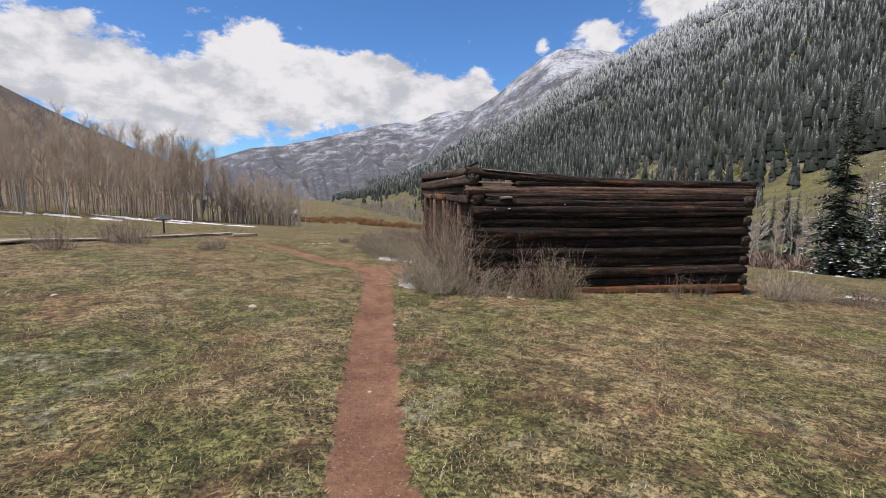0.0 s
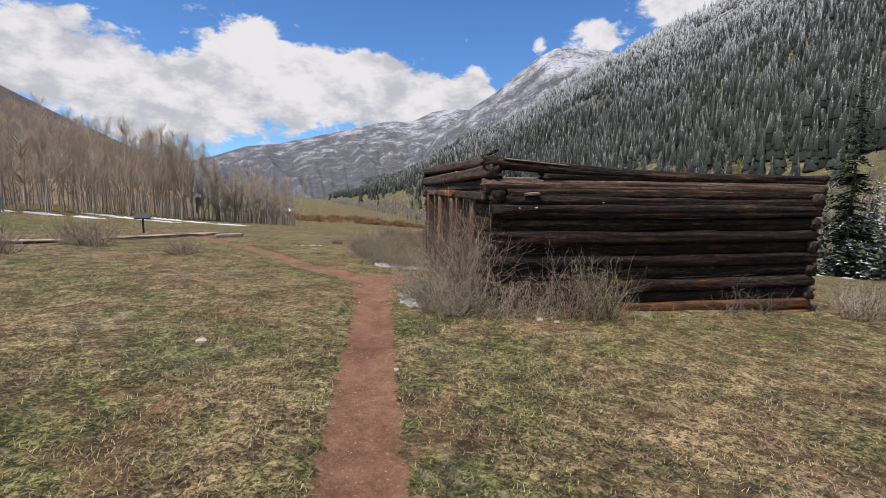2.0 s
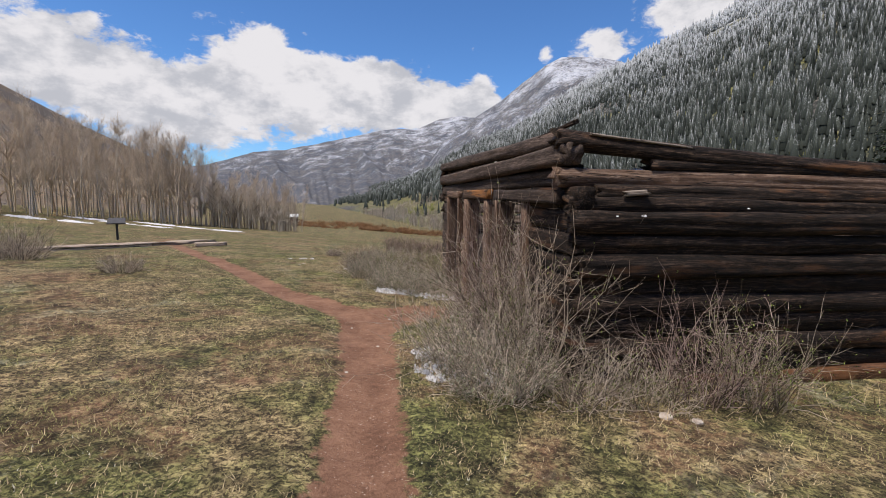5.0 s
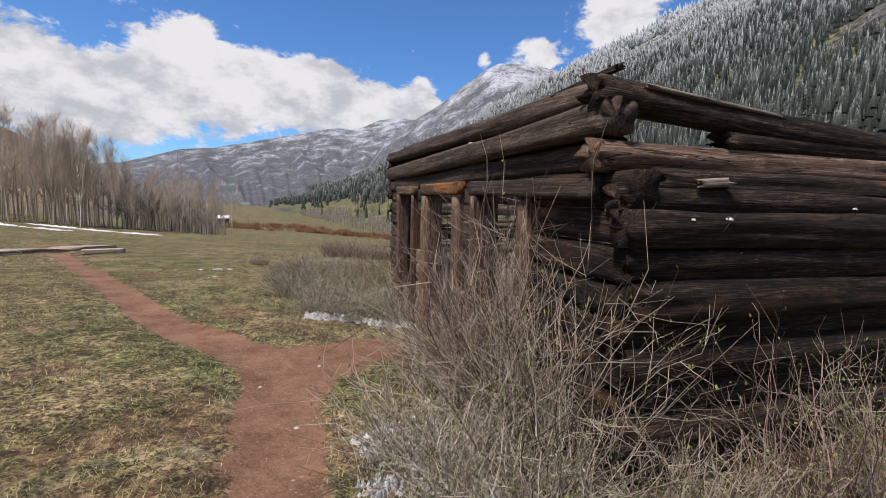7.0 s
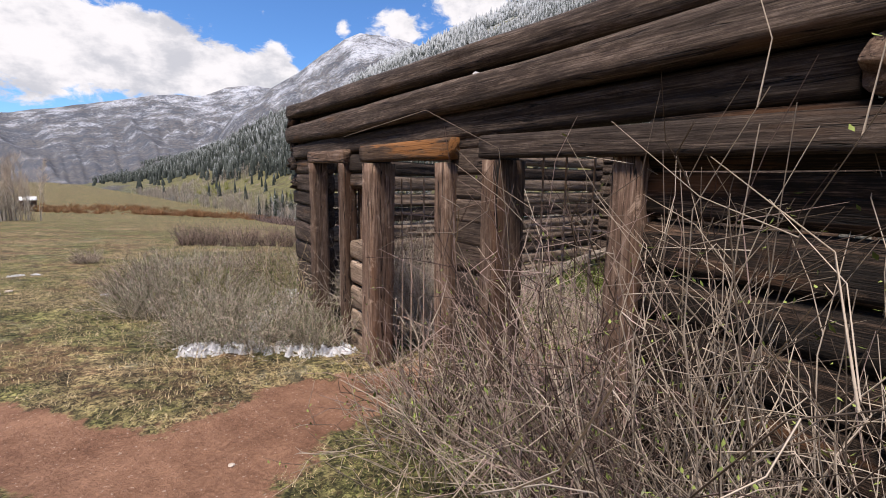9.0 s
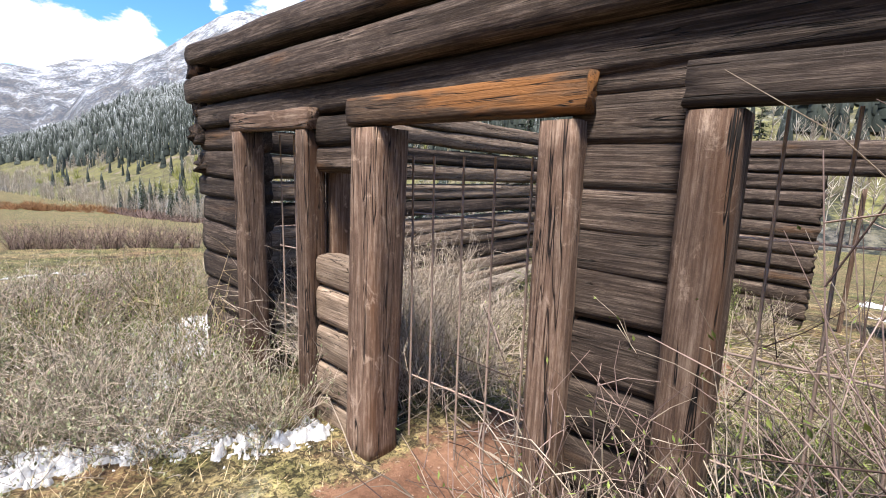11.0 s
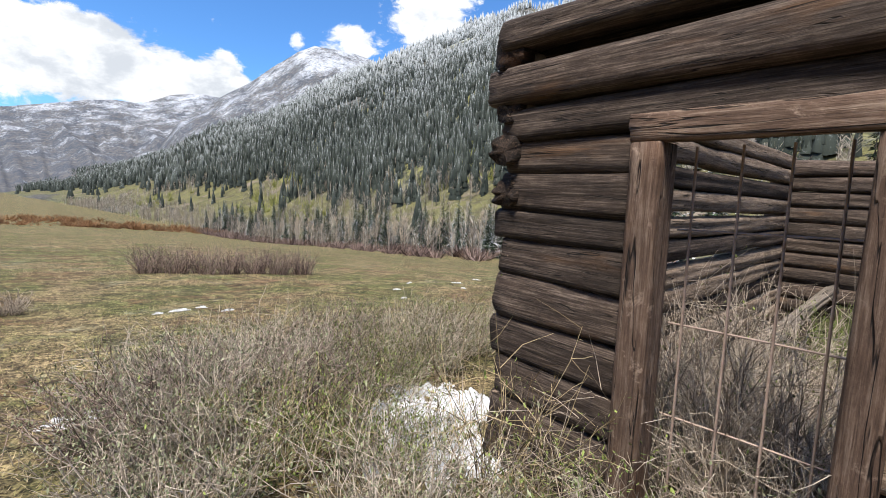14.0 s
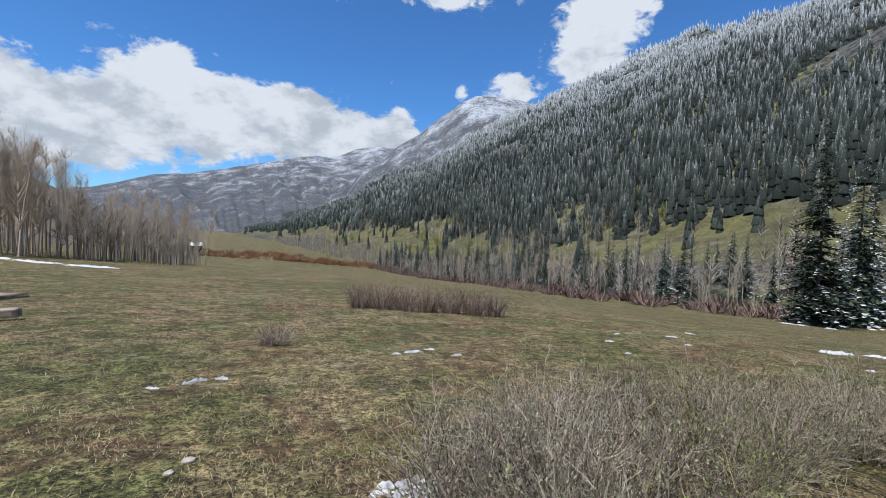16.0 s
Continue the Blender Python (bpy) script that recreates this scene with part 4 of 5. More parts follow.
# the thicket past the far corner
for i, (x, y, h, m, lab, b) in enumerate([(-1.75, 7.1, 0.7, M_STEM, GREY, 0.15), (-1.75, 8.0, 0.75, M_REDSTEM, GREY, 0.1), (-1.1, 7.3, 0.75, M_STRAW, BUDS, 0.8), (-1.05, 8.1, 0.8, M_STEM, GREY, 0.3),
                                       (-0.4, 7.0, 0.6, M_STEM, BUDS, 0.8), (-0.35, 8.6, 0.85, M_STEM, GREY, 0.3), (0.45, 8.3, 0.75, M_STRAW, BUDS, 0.4), (0.5, 9.3, 0.8, M_REDSTEM, GREY, 0.1),
                                       (1.3, 8.9, 0.8, M_STEM, GREY, 0.3), (2.1, 9.2, 0.75, M_STRAW, GREY, 0.2), (2.4, 8.2, 0.75, M_STEM, GREY, 0.4), (3.4, 8.7, 0.8, M_STEM, GREY, 0.2), (4.4, 8.2, 0.8, M_STRAW, GREY, 0.2), (-1.45, 7.6, 0.8, M_STEM, GREY, 0.3), (-0.7, 7.8, 0.8, M_REDSTEM, GREY, 0.2), (0.1, 8.0, 0.8, M_STEM, BUDS, 0.8), (-0.7, 8.9, 0.8, M_STEM, GREY, 0.2), (1.0, 8.3, 0.8, M_STEM, GREY, 0.3), (1.8, 8.5, 0.8, M_STEM, BUDS, 0.6), (-1.5, 8.6, 0.7, M_STEM, GREY, 0.2)]):
    shrub(x, y, 0.68, h * 0.92, 170, 140 + i, m, lab, b, 6, 0.0034, 0.18, 0.85)
# inside the walls
for i, (x, y, h, n_, m, lab, b) in enumerate([(0.6, 4.95, 1.25, 110, M_STEM, INSIDE, 0.05), (0.75, 5.4, 1.35, 110, M_STEM, INSIDE, 0.05), (1.7, 5.9, 1.4, 110, M_STEM, INSIDE, 0.05), (0.8, 4.3, 1.15, 120, M_STEM, INSIDE, 0.05), (1.5, 5.0, 1.3, 130, M_STEM, INSIDE, 0.05), (2.6, 5.6, 1.35, 130, M_STEM, INSIDE, 0.05), (0.9, 5.6, 1.2, 110, M_STEM, INSIDE, 0.1), (3.4, 3.8, 0.55, 110, M_STEM, INSIDE, 0.1), (2.1, 3.1, 0.4, 70, M_STEM, INSIDE, 0.4), (3.0, 2.5, 0.45, 80, M_STEM, INSIDE, 0.3), (2.7, 3.6, 0.45, 80, M_STEM, INSIDE, 0.2), (5.2, 3.2, 0.6, 120, M_BUD, "green shrub inside the walls", 0.9), (1.3, 3.9, 0.6, 60, M_STEM, INSIDE, 0.2), (2.3, 4.7, 0.95, 110, M_STEM, INSIDE, 0.1), (3.5, 4.5, 0.8, 110, M_STEM, INSIDE, 0.2), (6.2, 5.2, 0.9, 110, M_BUD, "green shrub inside the walls", 0.9), (6.1, 3.3, 0.8, 110, M_BUD, "green shrub inside the walls", 0.9), (1.0, 5.1, 1.25, 80, M_STEM, INSIDE, 0.05), (2.0, 5.4, 1.1, 90, M_STEM, INSIDE, 0.05), (1.6, 4.4, 0.7, 60, M_STEM, INSIDE, 0.3),
                                         (3.2, 5.2, 0.8, 80, M_STEM, INSIDE, 0.1), (4.9, 5.0, 1.0, 110, M_BUD, "green shrub inside the walls", 0.9), (5.6, 4.2, 0.85, 110, M_BUD, "green shrub inside the walls", 0.9),
                                         (4.6, 3.9, 0.6, 80, M_STEM, INSIDE, 0.4), (1.0, 1.6, 0.9, 70, M_STEM, BUDS, 0.8), (1.9, 1.9, 0.8, 80, M_STEM, BUDS, 0.8), (2.6, 1.3, 1.0, 60, M_REDSTEM, "bare pinkish brush inside the walls", 0.1),
                                         (0.9, 2.3, 0.6, 50, M_STEM, BUDS, 0.5), (5.9, 2.6, 0.7, 80, M_STEM, INSIDE, 0.3)]):
    shrub(x, y, 0.55, h, n_, 70 + i, m, lab, b, 6, 0.004, 0.18, 0.6)
# out on the meadow
for i in range(7):
    f = i / 6
    shrub(0.5 + 4.4 * f, 21.3 - 1.6 * f, 0.6, 0.95, 130, 90 + i, M_REDSTEM, "dark bare willow clump on the meadow", 0, 5, 0.007, 0.12, 0.5)
for i, (x, y, h, r) in enumerate([(-11.1, 6.3, 1.0, 0.9), (-10.2, 9.2, 1.0, 1.0), (-10.9, 9.8, 0.9, 0.8), (-6.8, 6.5, 0.45, 0.5), (-16.5, 8.0, 1.0, 1.0), (-2.6, 14.4, 0.4, 0.4)]):
    shrub(x, y, r, h, 130, 100 + i, M_STEM, "round bare grey shrub on the meadow", 0, 6, 0.006, 0.16, 0.9)


# ---- snow, stones, fallen wood ----
def snow_patch(x, y, rx, ry, high, seed, label="crusted patch of old snow on the grass", turn=0.0):
    n_ = 56
    q = np.linspace(-1.5, 1.5, n_)
    gx_, gy_ = np.meshgrid(q, q)
    wx, wy = x + rx * gx_ * math.cos(turn) - ry * gy_ * math.sin(turn), y + rx * gx_ * math.sin(turn) + ry * gy_ * math.cos(turn)
    body = 1 - np.hypot(gx_, gy_) ** 1.6 + 0.8 * value_noise(gx_ * 2.2 + seed * 3.1, gy_ * 2.2, seed) + 0.7 * value_noise(gx_ * 5.5 + seed, gy_ * 5.5, seed + 1) + 0.5 * value_noise(gx_ * 11 + seed, gy_ * 11, seed + 2) + 0.3 * value_noise(gx_ * 15 + seed, gy_ * 15, seed + 3)
    body = np.where(np.hypot(gx_, gy_) > 1.42, -1, body)
    z0 = float(ground(x, y))
    top = ground(wx, wy) - z0 + np.where(body > 0.3, min(0.006, 0.2 * high) + high * np.clip((body - 0.3) * 1.1, 0, 1) * (0.7 + 0.5 * value_noise(gx_ * 7 + seed, gy_ * 7, seed + 4)), -min(0.01, 0.3 * high))
    v = np.stack([wx - x, wy - y, top], -1).reshape(-1, 3)
    f = grid_faces(n_, n_)
    f = f[(body.ravel()[f] > 0.3).any(1)]
    ob = new("snow_patch", mesh_of("snow_patch", v, np.array(f), M_SNOW, True))
    ob.matrix_basis = Matrix.Translation((x, y, z0))
    return tagged(ob, label, "snow", "patches of old snow")


SNOW = [(-1.12, 0.95, 0.36, 0.3, 0.1), (-1.0, 0.3, 0.3, 0.26, 0.1), (-1.35, 0.80, 0.14, 0.1, 0.07), (-1.45, 0.42, 0.12, 0.09, 0.08), (-1.38, 0.2, 0.1, 0.07, 0.06), (-1.05, 0.9, 0.16, 0.12, 0.1), (-0.9, 0.5, 0.12, 0.1, 0.1), (-1.15, 0.55, 0.1, 0.1, 0.12),
        (-1.42, 5.1, 0.2, 0.12, 0.09), (-1.05, 5.0, 0.16, 0.12, 0.1), (-0.5, 4.6, 0.2, 0.14, 0.09), (-0.25, 4.42, 0.22, 0.12, 0.08), (-0.6, 5.9, 0.3, 0.22, 0.13), (-1.45, 5.35, 0.16, 0.1, 0.05), (-0.9, 5.6, 0.2, 0.2, 0.12),
        (-0.15, 6.75, 0.42, 0.4, 0.1), (0.2, 7.3, 0.42, 0.35, 0.1), (0.6, 7.2, 0.3, 0.35, 0.08), (-0.75, 4.9, 0.24, 0.18, 0.06), (-0.95, 5.35, 0.24, 0.2, 0.06), (0.1, 6.5, 0.22, 0.25, 0.06), (0.45, 7.75, 0.3, 0.14, 0.05), (-0.15, 7.5, 0.2, 0.15, 0.06),
        (-1.98, 8.7, 0.26, 0.14, 0.05), (-1.8, 8.55, 0.15, 0.1, 0.05), (-0.35, 13.3, 0.26, 0.09, 0.03), (0.05, 13.5, 0.14, 0.05, 0.03), (0.35, 13.0, 0.18, 0.06, 0.03), (-0.7, 13.2, 0.12, 0.05, 0.03),
        (-3.6, 11.8, 0.26, 0.06, 0.03), (-3.3, 11.9, 0.12, 0.07, 0.03), (-4.0, 11.6, 0.12, 0.04, 0.02), (4.3, 13.0, 0.15, 0.06, 0.03), (5.2, 14.5, 0.2, 0.07, 0.03), (6.5, 15.6, 0.2, 0.06, 0.03), (7.2, 13.9, 0.16, 0.06, 0.03), (8.4, 15.4, 0.3, 0.08, 0.03),
        (13.4, 13.8, 1.4, 0.5, 0.06), (15.2, 13.2, 1.2, 0.5, 0.06), (9.0, 11.0, 0.35, 0.12, 0.03), (10.5, 16.5, 0.3, 0.1, 0.03), (9.6, 0.8, 0.5, 0.16, 0.04), (12.5, 0.9, 0.8, 0.2, 0.05), (62, 42, 2.6, 1.3, 0.15), (66, 40, 2.0, 1.0, 0.15), (3.6, 2.9, 0.28, 0.08, 0.05)]
for i, (x, y, rx, ry, h) in enumerate(SNOW):
    k_ = 0.55 if y > 9 else 1.0
    snow_patch(x, y, rx * k_, ry * k_, h, 200 + i, turn=(i * 0.7) % 1.2 - 0.6)
for i in range(15):
    f = i / 14
    x, y = np.interp(f, [0, 0.45, 1], [-14, -27, -47]), np.interp(f, [0, 0.45, 1], [47, 44, 26])
    snow_patch(x - 2 * (i % 3), y + 3 * (i % 3), 1.6 + 0.5 * (i % 3), 0.8, 0.1, 260 + i, "bank of old snow under the aspens", 2.6)


def snow_bit(x, y, z, r, seed):
    ob = snow_patch(0, 0, r * 0.5, r * 0.35, r * 0.25, seed, "bit of snow lodged on a wall log")
    ob.matrix_basis = Matrix.Translation((x, y, z))


for i, (x, y, z, r) in enumerate([(0.46, 0.02, 1.875, 0.05), (0.77, 0.02, 1.88, 0.055), (2.1, 0.03, 1.97, 0.035), (0.08, 6.43, 2.14, 0.09), (0.0, 1.75, 2.57, 0.06), (-0.02, 2.5, 2.57, 0.06), (0.0, 0.35, 2.58, 0.05), (0.9, 0.36, 2.36, 0.16), (1.3, 0.35, 2.365, 0.14), (1.7, 0.34, 2.37, 0.16)]):
    snow_bit(x, y, z, r, 300 + i)


def stone(x, y, r, seed, label="pale stone lying in the grass"):
    rng = np.random.RandomState(seed)
    bm = bmesh.new()
    bmesh.ops.create_icosphere(bm, subdivisions=2, radius=r)
    for v in bm.verts:
        v.co *= 1 + 0.28 * noise.noise(v.co * (1.4 / r) + Vector((seed, 0, 0)))
        v.co.z *= 0.5
    me = bpy.data.meshes.new("stone")
    bm.to_mesh(me)
    bm.free()
    me.materials.append(M_STONE)
    ob = new("stone", me)
    ob.matrix_basis = Matrix.Translation((x, y, float(ground(x, y)) + r * 0.15))
    return tagged(ob, label, "stone")


for i, (x, y, r) in enumerate([(-4.21, -1.87, 0.06), (0.5, -0.85, 0.06), (-3.4, 9.45, 0.045), (-3.5, 9.3, 0.035), (-2.08, -2.84, 0.03), (-7.35, -0.97, 0.05), (0.75, -0.95, 0.05), (-2.3, 0.4, 0.02), (-1.9, 1.4, 0.02), (-2.2, 2.4, 0.018), (-1.6, 2.9, 0.02), (-2.6, -5.2, 0.02)]):
    stone(x, y, r, 400 + i)


def fallen_log(x0, y0, x1, y1, r, label, lift=0.0, mat=None):
    """A log that lies on the ground between two places."""
    LOGS[0] += 1
    p0, p1 = Vector((x0, y0, float(ground(x0, y0)) - 0.02)), Vector((x1, y1, float(ground(x1, y1)) - 0.02 + lift))
    d = p1 - p0
    ob = new("fallen_log", log_mesh(d.length, r, r, LOGS[0], 0.1, 1.4, (0.03, 0.02), 0.2, None, mat or M_GREYLOG))
    ob.matrix_basis = Matrix.Translation(p0) @ Matrix.Rotation(math.atan2(d.y, d.x), 4, "Z") @ Matrix.Rotation(-math.atan2(d.z, math.hypot(d.x, d.y)), 4, "Y")
    return tagged(ob, label, "log")


fallen_log(1.2, 5.9, 4.6, 5.5, 0.2, "bleached fallen log inside the cabin walls")
fallen_log(2.2, 6.1, 6.2, 5.8, 0.2, "bleached fallen log inside the cabin walls", 0.5)
fallen_log(3.0, 5.4, 5.6, 6.1, 0.16, "bleached fallen log inside the cabin walls", 0.25)
fallen_log(2.4, 2.5, 4.6, 3.6, 0.05, "thin grey pole on the cabin's earth floor", 0.02)
fallen_log(2.0, 3.1, 4.4, 3.0, 0.05, "thin grey pole on the cabin's earth floor", 0.1)
fallen_log(4.0, 6.0, 6.9, 5.6, 0.2, "bleached fallen log inside the cabin walls", 0.9)


# ---- boardwalk and sign ----
def boardwalk(points, wide):
    root = tagged(new("boardwalk"), "weathered timber boardwalk crossing the meadow", "boardwalk")
    x0, y0 = points[0]
    z0 = float(ground(x0, y0))
    root.matrix_basis = Matrix.Translation((x0, y0, z0))
    plank = log_mesh(wide, 0.04, 0.135, 900, 0.95, 0.2, rings=2, mat=M_PLANK)
    for (ax, ay), (bx, by) in zip(points, points[1:]):
        n_, turn = int(math.hypot(bx - ax, by - ay) / 0.145), math.atan2(by - ay, bx - ax)
        nx, ny = -math.sin(turn), math.cos(turn)
        for i in range(n_):
            x, y = ax + (bx - ax) * i / n_, ay + (by - ay) * i / n_
            piece("plank", plank, root, "", Matrix.Translation((x - nx * wide / 2 - x0, y - ny * wide / 2 - y0, float(ground(x, y)) + 0.06 - z0)) @ Matrix.Rotation(turn + math.pi / 2, 4, "Z"))
        for side in (-1, 1):
            p0 = Vector((ax + nx * side * wide * 0.47 - x0, ay + ny * side * wide * 0.47 - y0, float(ground(ax, ay)) - 0.11 - z0))
            p1 = Vector((bx + nx * side * wide * 0.47 - x0, by + ny * side * wide * 0.47 - y0, float(ground(bx, by)) - 0.11 - z0))
            lay("stringer", p0, p1, 0.15, 0.06, 0.95, M_PLANK, "", 0.2, parent=root)


boardwalk([(-16.5, 3.0), (-12.2, 10.5), (-10.6, 17.0), (-9.6, 23.0)], 1.2)
step_ = tagged(new("timber_step"), "pale timber step at the end of the boardwalk", "step")
step_.matrix_basis = Matrix.Translation((-8.5, 17.2, float(ground(-8.5, 17.2))))
for k in range(2):
    lay("timber", (0.0, 0.14 * k, 0.0), (1.2, 0.3 + 0.14 * k, 0.0), 0.17, 0.13, 0.9, M_PLANK, "", 0.2, parent=step_)


def post_sign(x, y):
    z = float(ground(x, y))
    root = tagged(new("trail_sign"), "dark metal trail sign with a slanted panel on a post", "sign")
    root.matrix_basis = Matrix.Translation((x, y, z)) @ Matrix.Rotation(0.3, 4, "Z")
    for nm, size, m in (("post", (0.1, 0.1, 0.95), pose(0, 0, 0.42)), ("panel", (0.75, 0.5, 0.05), pose(0, 0, 0.98, 28)), ("panel_frame", (0.8, 0.05, 0.07), pose(0, -0.24, 0.85, 28))):
        bm = bmesh.new()
        bmesh.ops.create_cube(bm, size=1.0)
        bmesh.ops.scale(bm, vec=size, verts=bm.verts)
        bmesh.ops.bevel(bm, geom=bm.edges[:], offset=0.01, segments=2, affect="EDGES")
        me = bpy.data.meshes.new(nm)
        bm.to_mesh(me)
        bm.free()
        me.materials.append(M_SIGN)
        piece(nm, me, root, "", m)


post_sign(-13.4, 21.9)


# ---- far house down the valley ----
def far_house(x, y):
    z = float(ground(x, y))
    root = tagged(new("house"), "small far house with a snow-white roof", "house")
    root.matrix_basis = Matrix.Translation((x, y, z)) @ Matrix.Scale(0.5, 4)
    body = mesh_of("wall", [(a * 5, b * 3.5, c_) for c_ in (-0.5, 6) for a, b in ((-1, -1), (1, -1), (1, 1), (-1, 1))], [(0, 1, 5, 4), (1, 2, 6, 5), (2, 3, 7, 6), (3, 0, 4, 7)], M_POST)
    piece("wall", body, root)
    top = [(-5.6, -4.1, 5.8), (5.6, -4.1, 5.8), (5.6, 0, 8.6), (-5.6, 0, 8.6), (5.6, 4.1, 5.8), (-5.6, 4.1, 5.8)]
    lower = [(a, b, c_ - 0.3) for a, b, c_ in top]
    piece("roof", mesh_of("roof", top + lower, [(0, 1, 2, 3), (3, 2, 4, 5), (7, 6, 9, 8), (8, 9, 11, 10), (0, 6, 7, 1), (4, 10, 11, 5), (1, 7, 8, 2), (2, 8, 10, 4), (0, 3, 9, 6), (3, 5, 11, 9)], M_WHITEPAINT), root, "white snow-covered gable roof")
    for k in (-2.5, 0, 2.5):
        piece("window", mesh_of("window", [(k - 0.5, -3.55, 2), (k + 0.5, -3.55, 2), (k + 0.5, -3.55, 3.4), (k - 0.5, -3.55, 3.4)], [(0, 1, 2, 3)], M_SIGN), root)


far_house(-27, 250)


# ---- willow thickets and bare brush far off ----
def brush_template(seed, n_, spread_, fat=1.0):
    rng = np.random.RandomState(seed)
    st = Strips()
    for _ in range(n_):
        a, r = rng.rand() * 6.283, 0.25 * rng.rand()
        pts = bent(rng, (r * math.cos(a), r * math.sin(a), 0), (spread_ * math.cos(a) * rng.rand(), spread_ * math.sin(a) * rng.rand(), 1), 0.65 + 0.4 * rng.rand(), 1, 0.15)
        st.stem(pts, 0.03 * fat, 0.012 * fat)
    return np.concatenate(st.v), np.concatenate(st.f)


def tree_template(seed):
    """A far bare tree: trunk, limbs and shoots."""
    rng = np.random.RandomState(seed)
    st = Strips()
    st.stem(bent(rng, (0, 0, 0), (0, 0, 1), 1.0, 3, 0.04), 0.014, 0.003)
    for _ in range(16):
        a, z = rng.rand() * 6.283, 0.3 + 0.6 * rng.rand()
        st.stem(bent(rng, (0, 0, z), (math.cos(a), math.sin(a), 1.3), 0.12 + 0.22 * (1 - z), 1, 0.1), 0.007, 0.003)
    return np.concatenate(st.v), np.concatenate(st.f)


rng = np.random.RandomState(77)
brush = [brush_template(k, 24, 1.1) for k in range(4)]
px = np.concatenate([-25 + 140 * rng.rand(500), 60 + 60 * rng.rand(60)])
py = np.concatenate([212 + 0.55 * np.clip(px[:500], 0, 200) + 70 * rng.rand(500) ** 2, 262 + 26 * rng.rand(60)])
scatter("willow_thicket", "orange willow thicket along the far river bank", np.stack([px, py, ground(px, py) - 0.1], -1), (0.8 + 2.2 * rng.rand(len(px)) ** 1.5) * (0.55 + 0.6 * smooth01(-0.4, 0.5, value_noise(px * 0.06, py * 0.06, 5))), brush, M_WILLOW, 1.6, "willows")
v_, u_ = 30 + 230 * rng.rand(420), 82 + 24 * rng.rand(420)
px, py = v_ * s + u_ * c, v_ * c - u_ * s
scatter("river_brush", "bare reddish-brown brush under the riverside trees", np.stack([px, py, ground(px, py) - 0.1], -1), 1.6 + 2.2 * rng.rand(len(px)), brush, M_REDSTEM, 1.5, "brush")
bare = [tree_template(k) for k in range(5)]
p = hill_places(4600, -120, 700, 88, 200, 12, lambda v, u, r: r < 0.85 * (1 - smooth01(100, 132, u)) + 0.4 * smooth01(-0.1, 0.4, value_noise(v * 0.02, u * 0.03, 79)))
scatter("bare_aspens", "pale bare aspens on the bench at the foot of the mountain", p, 7 + 6 * rng.rand(len(p)), bare, M_FARTWIG, 1.0)
p = hill_places(1500, -100, 600, 120, 215, 14, lambda v, u, r: r < 0.3 * smooth01(0.05, 0.5, value_noise(v * 0.012 + 3, u * 0.016, 91)))
scatter("budding_aspens", "yellow-green budding aspens on the bench", p, 5 + 4 * rng.rand(len(p)), brush, M_BUDFAR, 0.8)


# ---- grass ----
def grass(name, label, count, seed, mat, keep, lo, hi, width, flat, box=(-9.5, 8.5, -9.5, 15.0)):
    """Single blades, bent over to all sides; flat: how far they lie down."""
    rng = np.random.RandomState(seed)
    x, y = box[0] + (box[1] - box[0]) * rng.rand(count), box[2] + (box[3] - box[2]) * rng.rand(count)
    near = np.hypot(x + 2.4, np.clip(np.abs(y - 0.5) - 7.5, 0, 99))
    ok = (rng.rand(count) < (np.clip(1.2 - near / 7.5, 0.1, 1) if box[3] < 20 else 1.0)) & keep(x, y, rng) & (path_line(x, y) + 0.5 * value_noise(x * 5, y * 5, 8) * 0.4 < 0.42)
    x, y = x[ok], y[ok]
    n_ = len(x)
    a, tilt = rng.rand(n_) * 6.283, flat * (0.4 + 0.9 * rng.rand(n_))
    length = lo + (hi - lo) * rng.rand(n_) ** 1.6
    w = width * (0.7 + 0.6 * rng.rand(n_))
    b = np.stack([x, y, ground(x, y) - 0.006], -1)
    way = np.stack([np.cos(a) * np.sin(tilt), np.sin(a) * np.sin(tilt), np.cos(tilt)], -1)
    side = np.stack([-np.sin(a), np.cos(a), 0 * a], -1) * w[:, None]
    tip = b + (way * 0.9 + np.stack([np.cos(a), np.sin(a), 0 * a], -1) * 0.25) * length[:, None]
    v = np.stack([b - side, b + side, tip], 1).reshape(-1, 3)
    f = np.arange(n_ * 3).reshape(-1, 3)
    return tagged(new(name, mesh_of(name, v, f, mat)), label, "grass", kind="stuff")


def green_share(x, y):
    return smooth01(-0.25, 0.55, fractal(x * 0.33, y * 0.33, 15, 3) + 0.9 * np.exp(-((x + 3.6) ** 2 + (y + 6.4) ** 2) / 0.9))


def inside(x, y):
    return (x > 0.05) & (x < 7.2) & (y > 0.05) & (y < 6.5)


def clumps(x, y, k):
    return smooth01(-0.5, 0.35, fractal(x * 2.2, y * 2.2, k, 2))


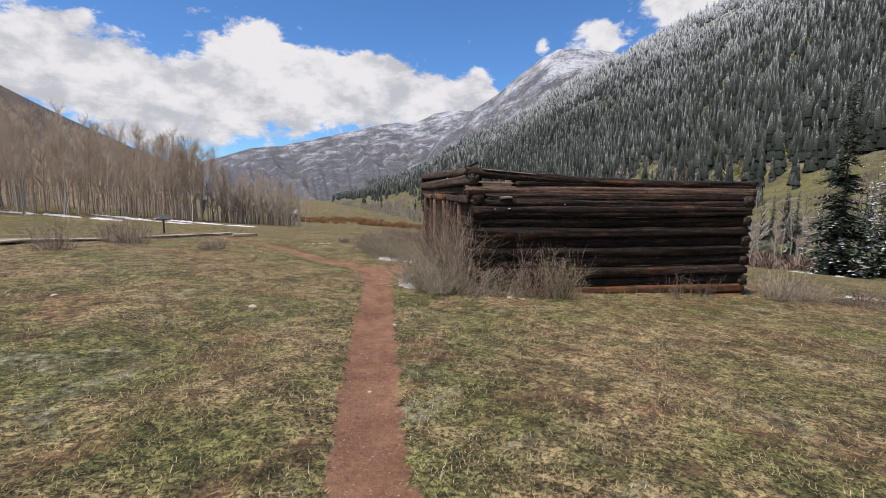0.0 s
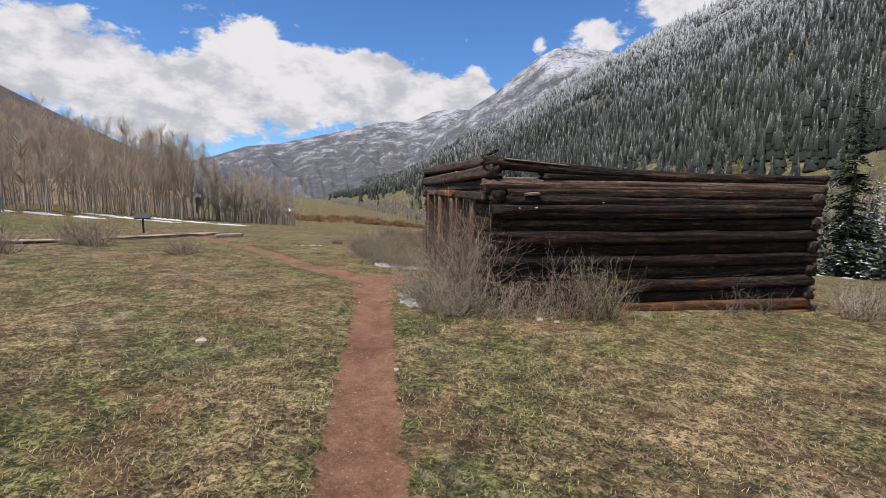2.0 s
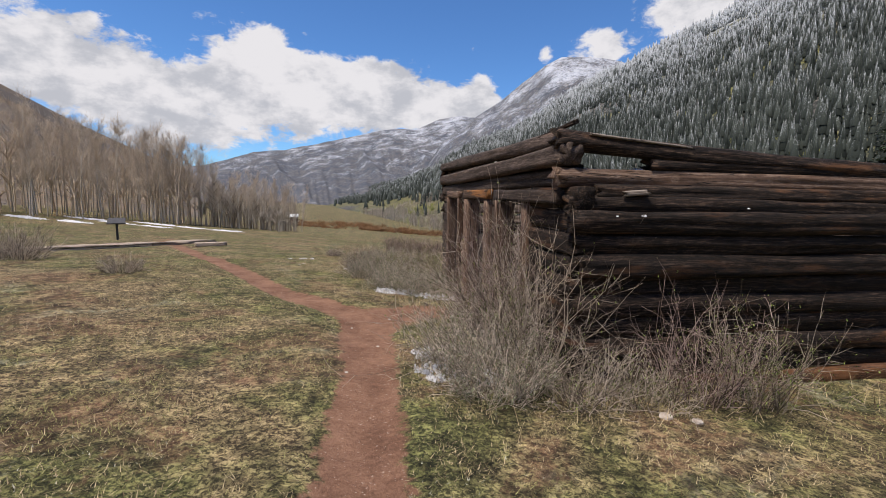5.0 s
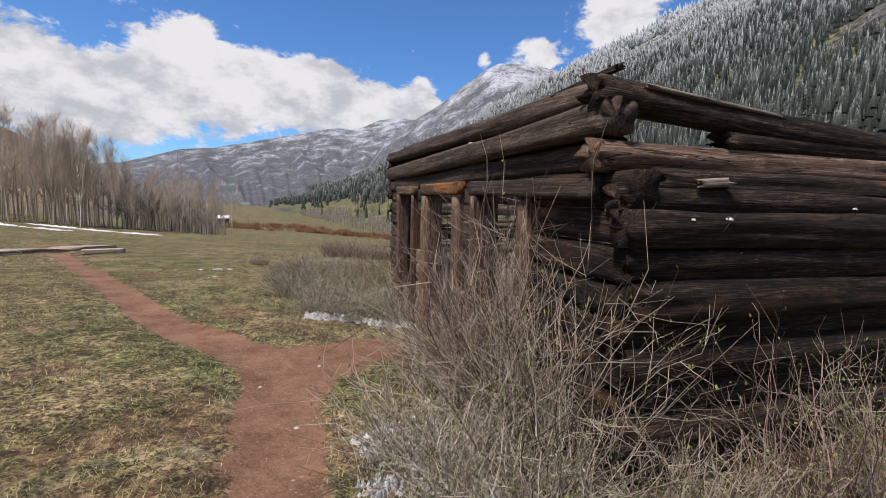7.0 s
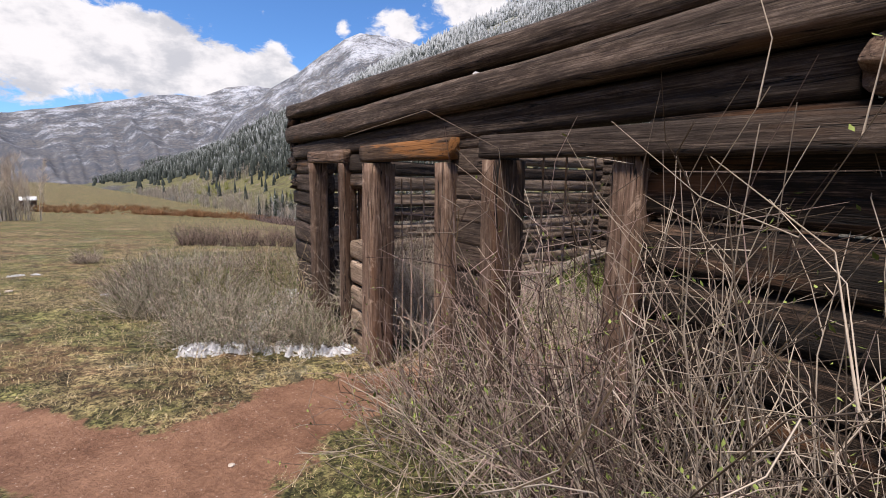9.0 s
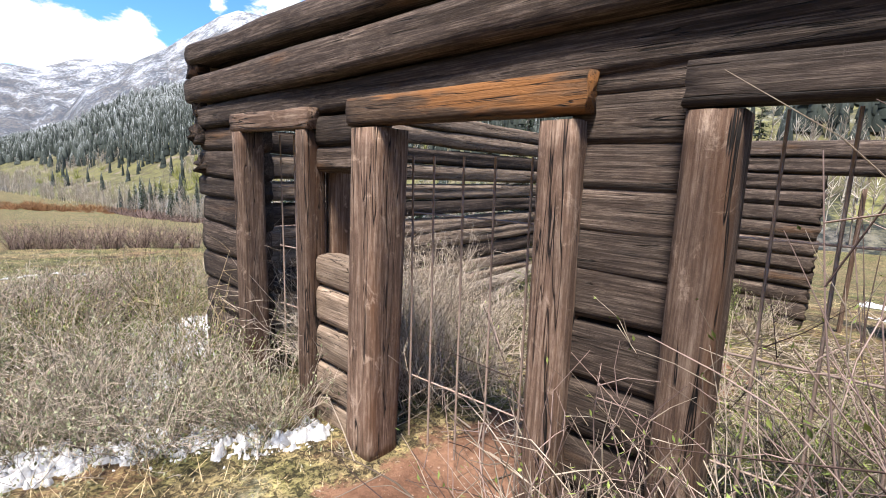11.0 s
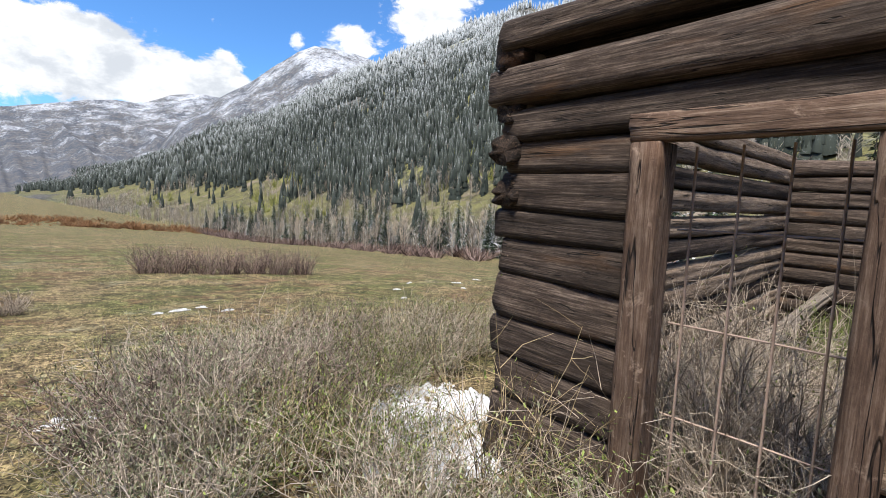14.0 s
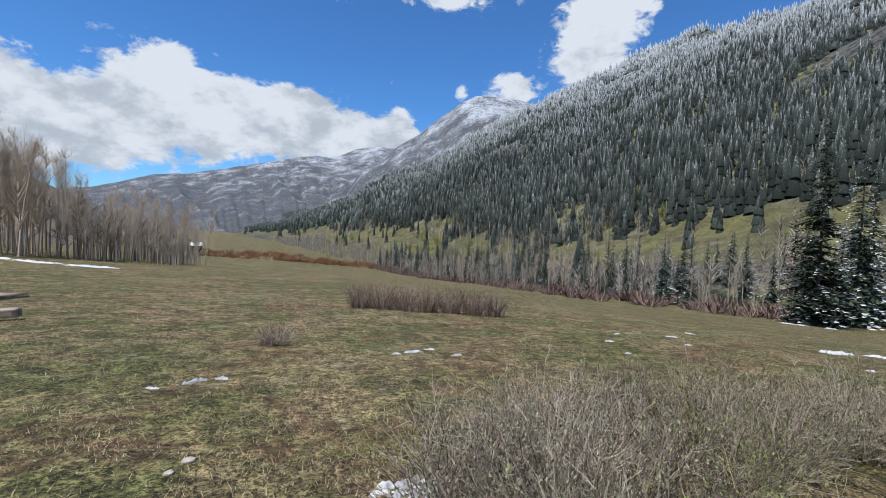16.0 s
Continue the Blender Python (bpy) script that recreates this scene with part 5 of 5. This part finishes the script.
grass("dry_grass", "short straw-coloured grass of the meadow", 950000, 1, M_STRAW, lambda x, y, r: (r.rand(len(x)) > green_share(x, y) * 0.6) & (r.rand(len(x)) < 0.15 + clumps(x, y, 21)) & ~inside(x, y), 0.02, 0.08, 0.003, 1.25)
grass("green_grass", "short green spring grass of the meadow", 650000, 2, M_BLADE, lambda x, y, r: (r.rand(len(x)) < 0.25 + 0.75 * green_share(x, y)) & (r.rand(len(x)) < 0.1 + clumps(x, y, 22)) & (~inside(x, y) | (r.rand(len(x)) < 0.25)), 0.02, 0.08, 0.003, 1.1)
grass("pale_herbs", "pale grey-green low herbs in the grass", 140000, 3, M_PALE, lambda x, y, r: r.rand(len(x)) < smooth01(0.05, 0.6, fractal(x * 0.5, y * 0.5, 25, 3)) * clumps(x, y, 23), 0.012, 0.04, 0.006, 1.2)
grass("tall_dry_grass", "taller dry grass along the walls and shrubs", 70000, 4, M_STRAW, lambda x, y, r: (r.rand(len(x)) < smooth01(0.9, 0.2, np.minimum(np.abs(y + 0.35) + 3 * np.clip(-1.2 - x, 0, 9), np.hypot(np.clip(np.abs(x + 0.5) - 0.8, 0, 9), np.clip(np.abs(y - 7.2) - 2.4, 0, 9))))) & ~inside(x, y), 0.08, 0.34, 0.0028, 0.7)
grass("far_grass", "straw-coloured tussocks farther out on the meadow", 100000, 5, M_STRAW, lambda x, y, r: (r.rand(len(x)) < clumps(x * 0.5, y * 0.5, 27)) & (np.hypot(x + 2, np.clip(np.abs(y - 1) - 8, 0, 99)) > 5.5), 0.03, 0.1, 0.005, 1.15, (-16, 16, -7, 30))
# undergrowth of the grove
px, py = -21 + 11 * rng.rand(260), 60 + 30 * rng.rand(260)
scatter("aspen_saplings", "thin tan young aspens beside the meadow", np.stack([px, py, ground(px, py) - 0.2], -1), (3.0 + 4 * rng.rand(260)) * (1 - 0.4 * smooth01(-17, -10, px)), bare, M_FARTWIG, 1.1, "saplings")
f_ = rng.rand(170)
back = 4 + rng.rand(170) ** 1.3 * 26
px = np.interp(f_, [0, 0.45, 1], [-16, -33, -52]) - 0.65 * back + rng.normal(0, 1.5, 170)
py = np.interp(f_, [0, 0.45, 1], [60, 45, 24]) + 0.75 * back + rng.normal(0, 1.5, 170)
scatter("aspen_saplings", "thin tan aspen saplings crowding the grove", np.stack([px, py, ground(px, py) - 0.2], -1), 4.5 + 5 * rng.rand(170), bare, M_TWIG, 1.0, "saplings")


# ---- dead twigs littering the cabin floor ----
def twig_litter(count, seed):
    rng = np.random.RandomState(seed)
    st = Strips()
    for _ in range(count):
        x, y = 0.5 + 5.8 * rng.rand(), 1.2 + 4.6 * rng.rand()
        a = rng.rand() * 6.283
        start = np.array((x, y, float(ground(x, y)) + 0.01 + 0.12 * rng.rand() ** 3))
        st.stem(bent(rng, start, (math.cos(a), math.sin(a), 0.12 * rng.normal()), 0.12 + 0.5 * rng.rand() ** 2, 3, 0.2), 0.004 + 0.006 * rng.rand() ** 3, 0.002)
    return tagged(new("twig_litter", st.mesh("twig_litter", M_STEM)), "dead grey twigs littering the earth inside the cabin", "twigs", kind="stuff")


twig_litter(3200, 31)
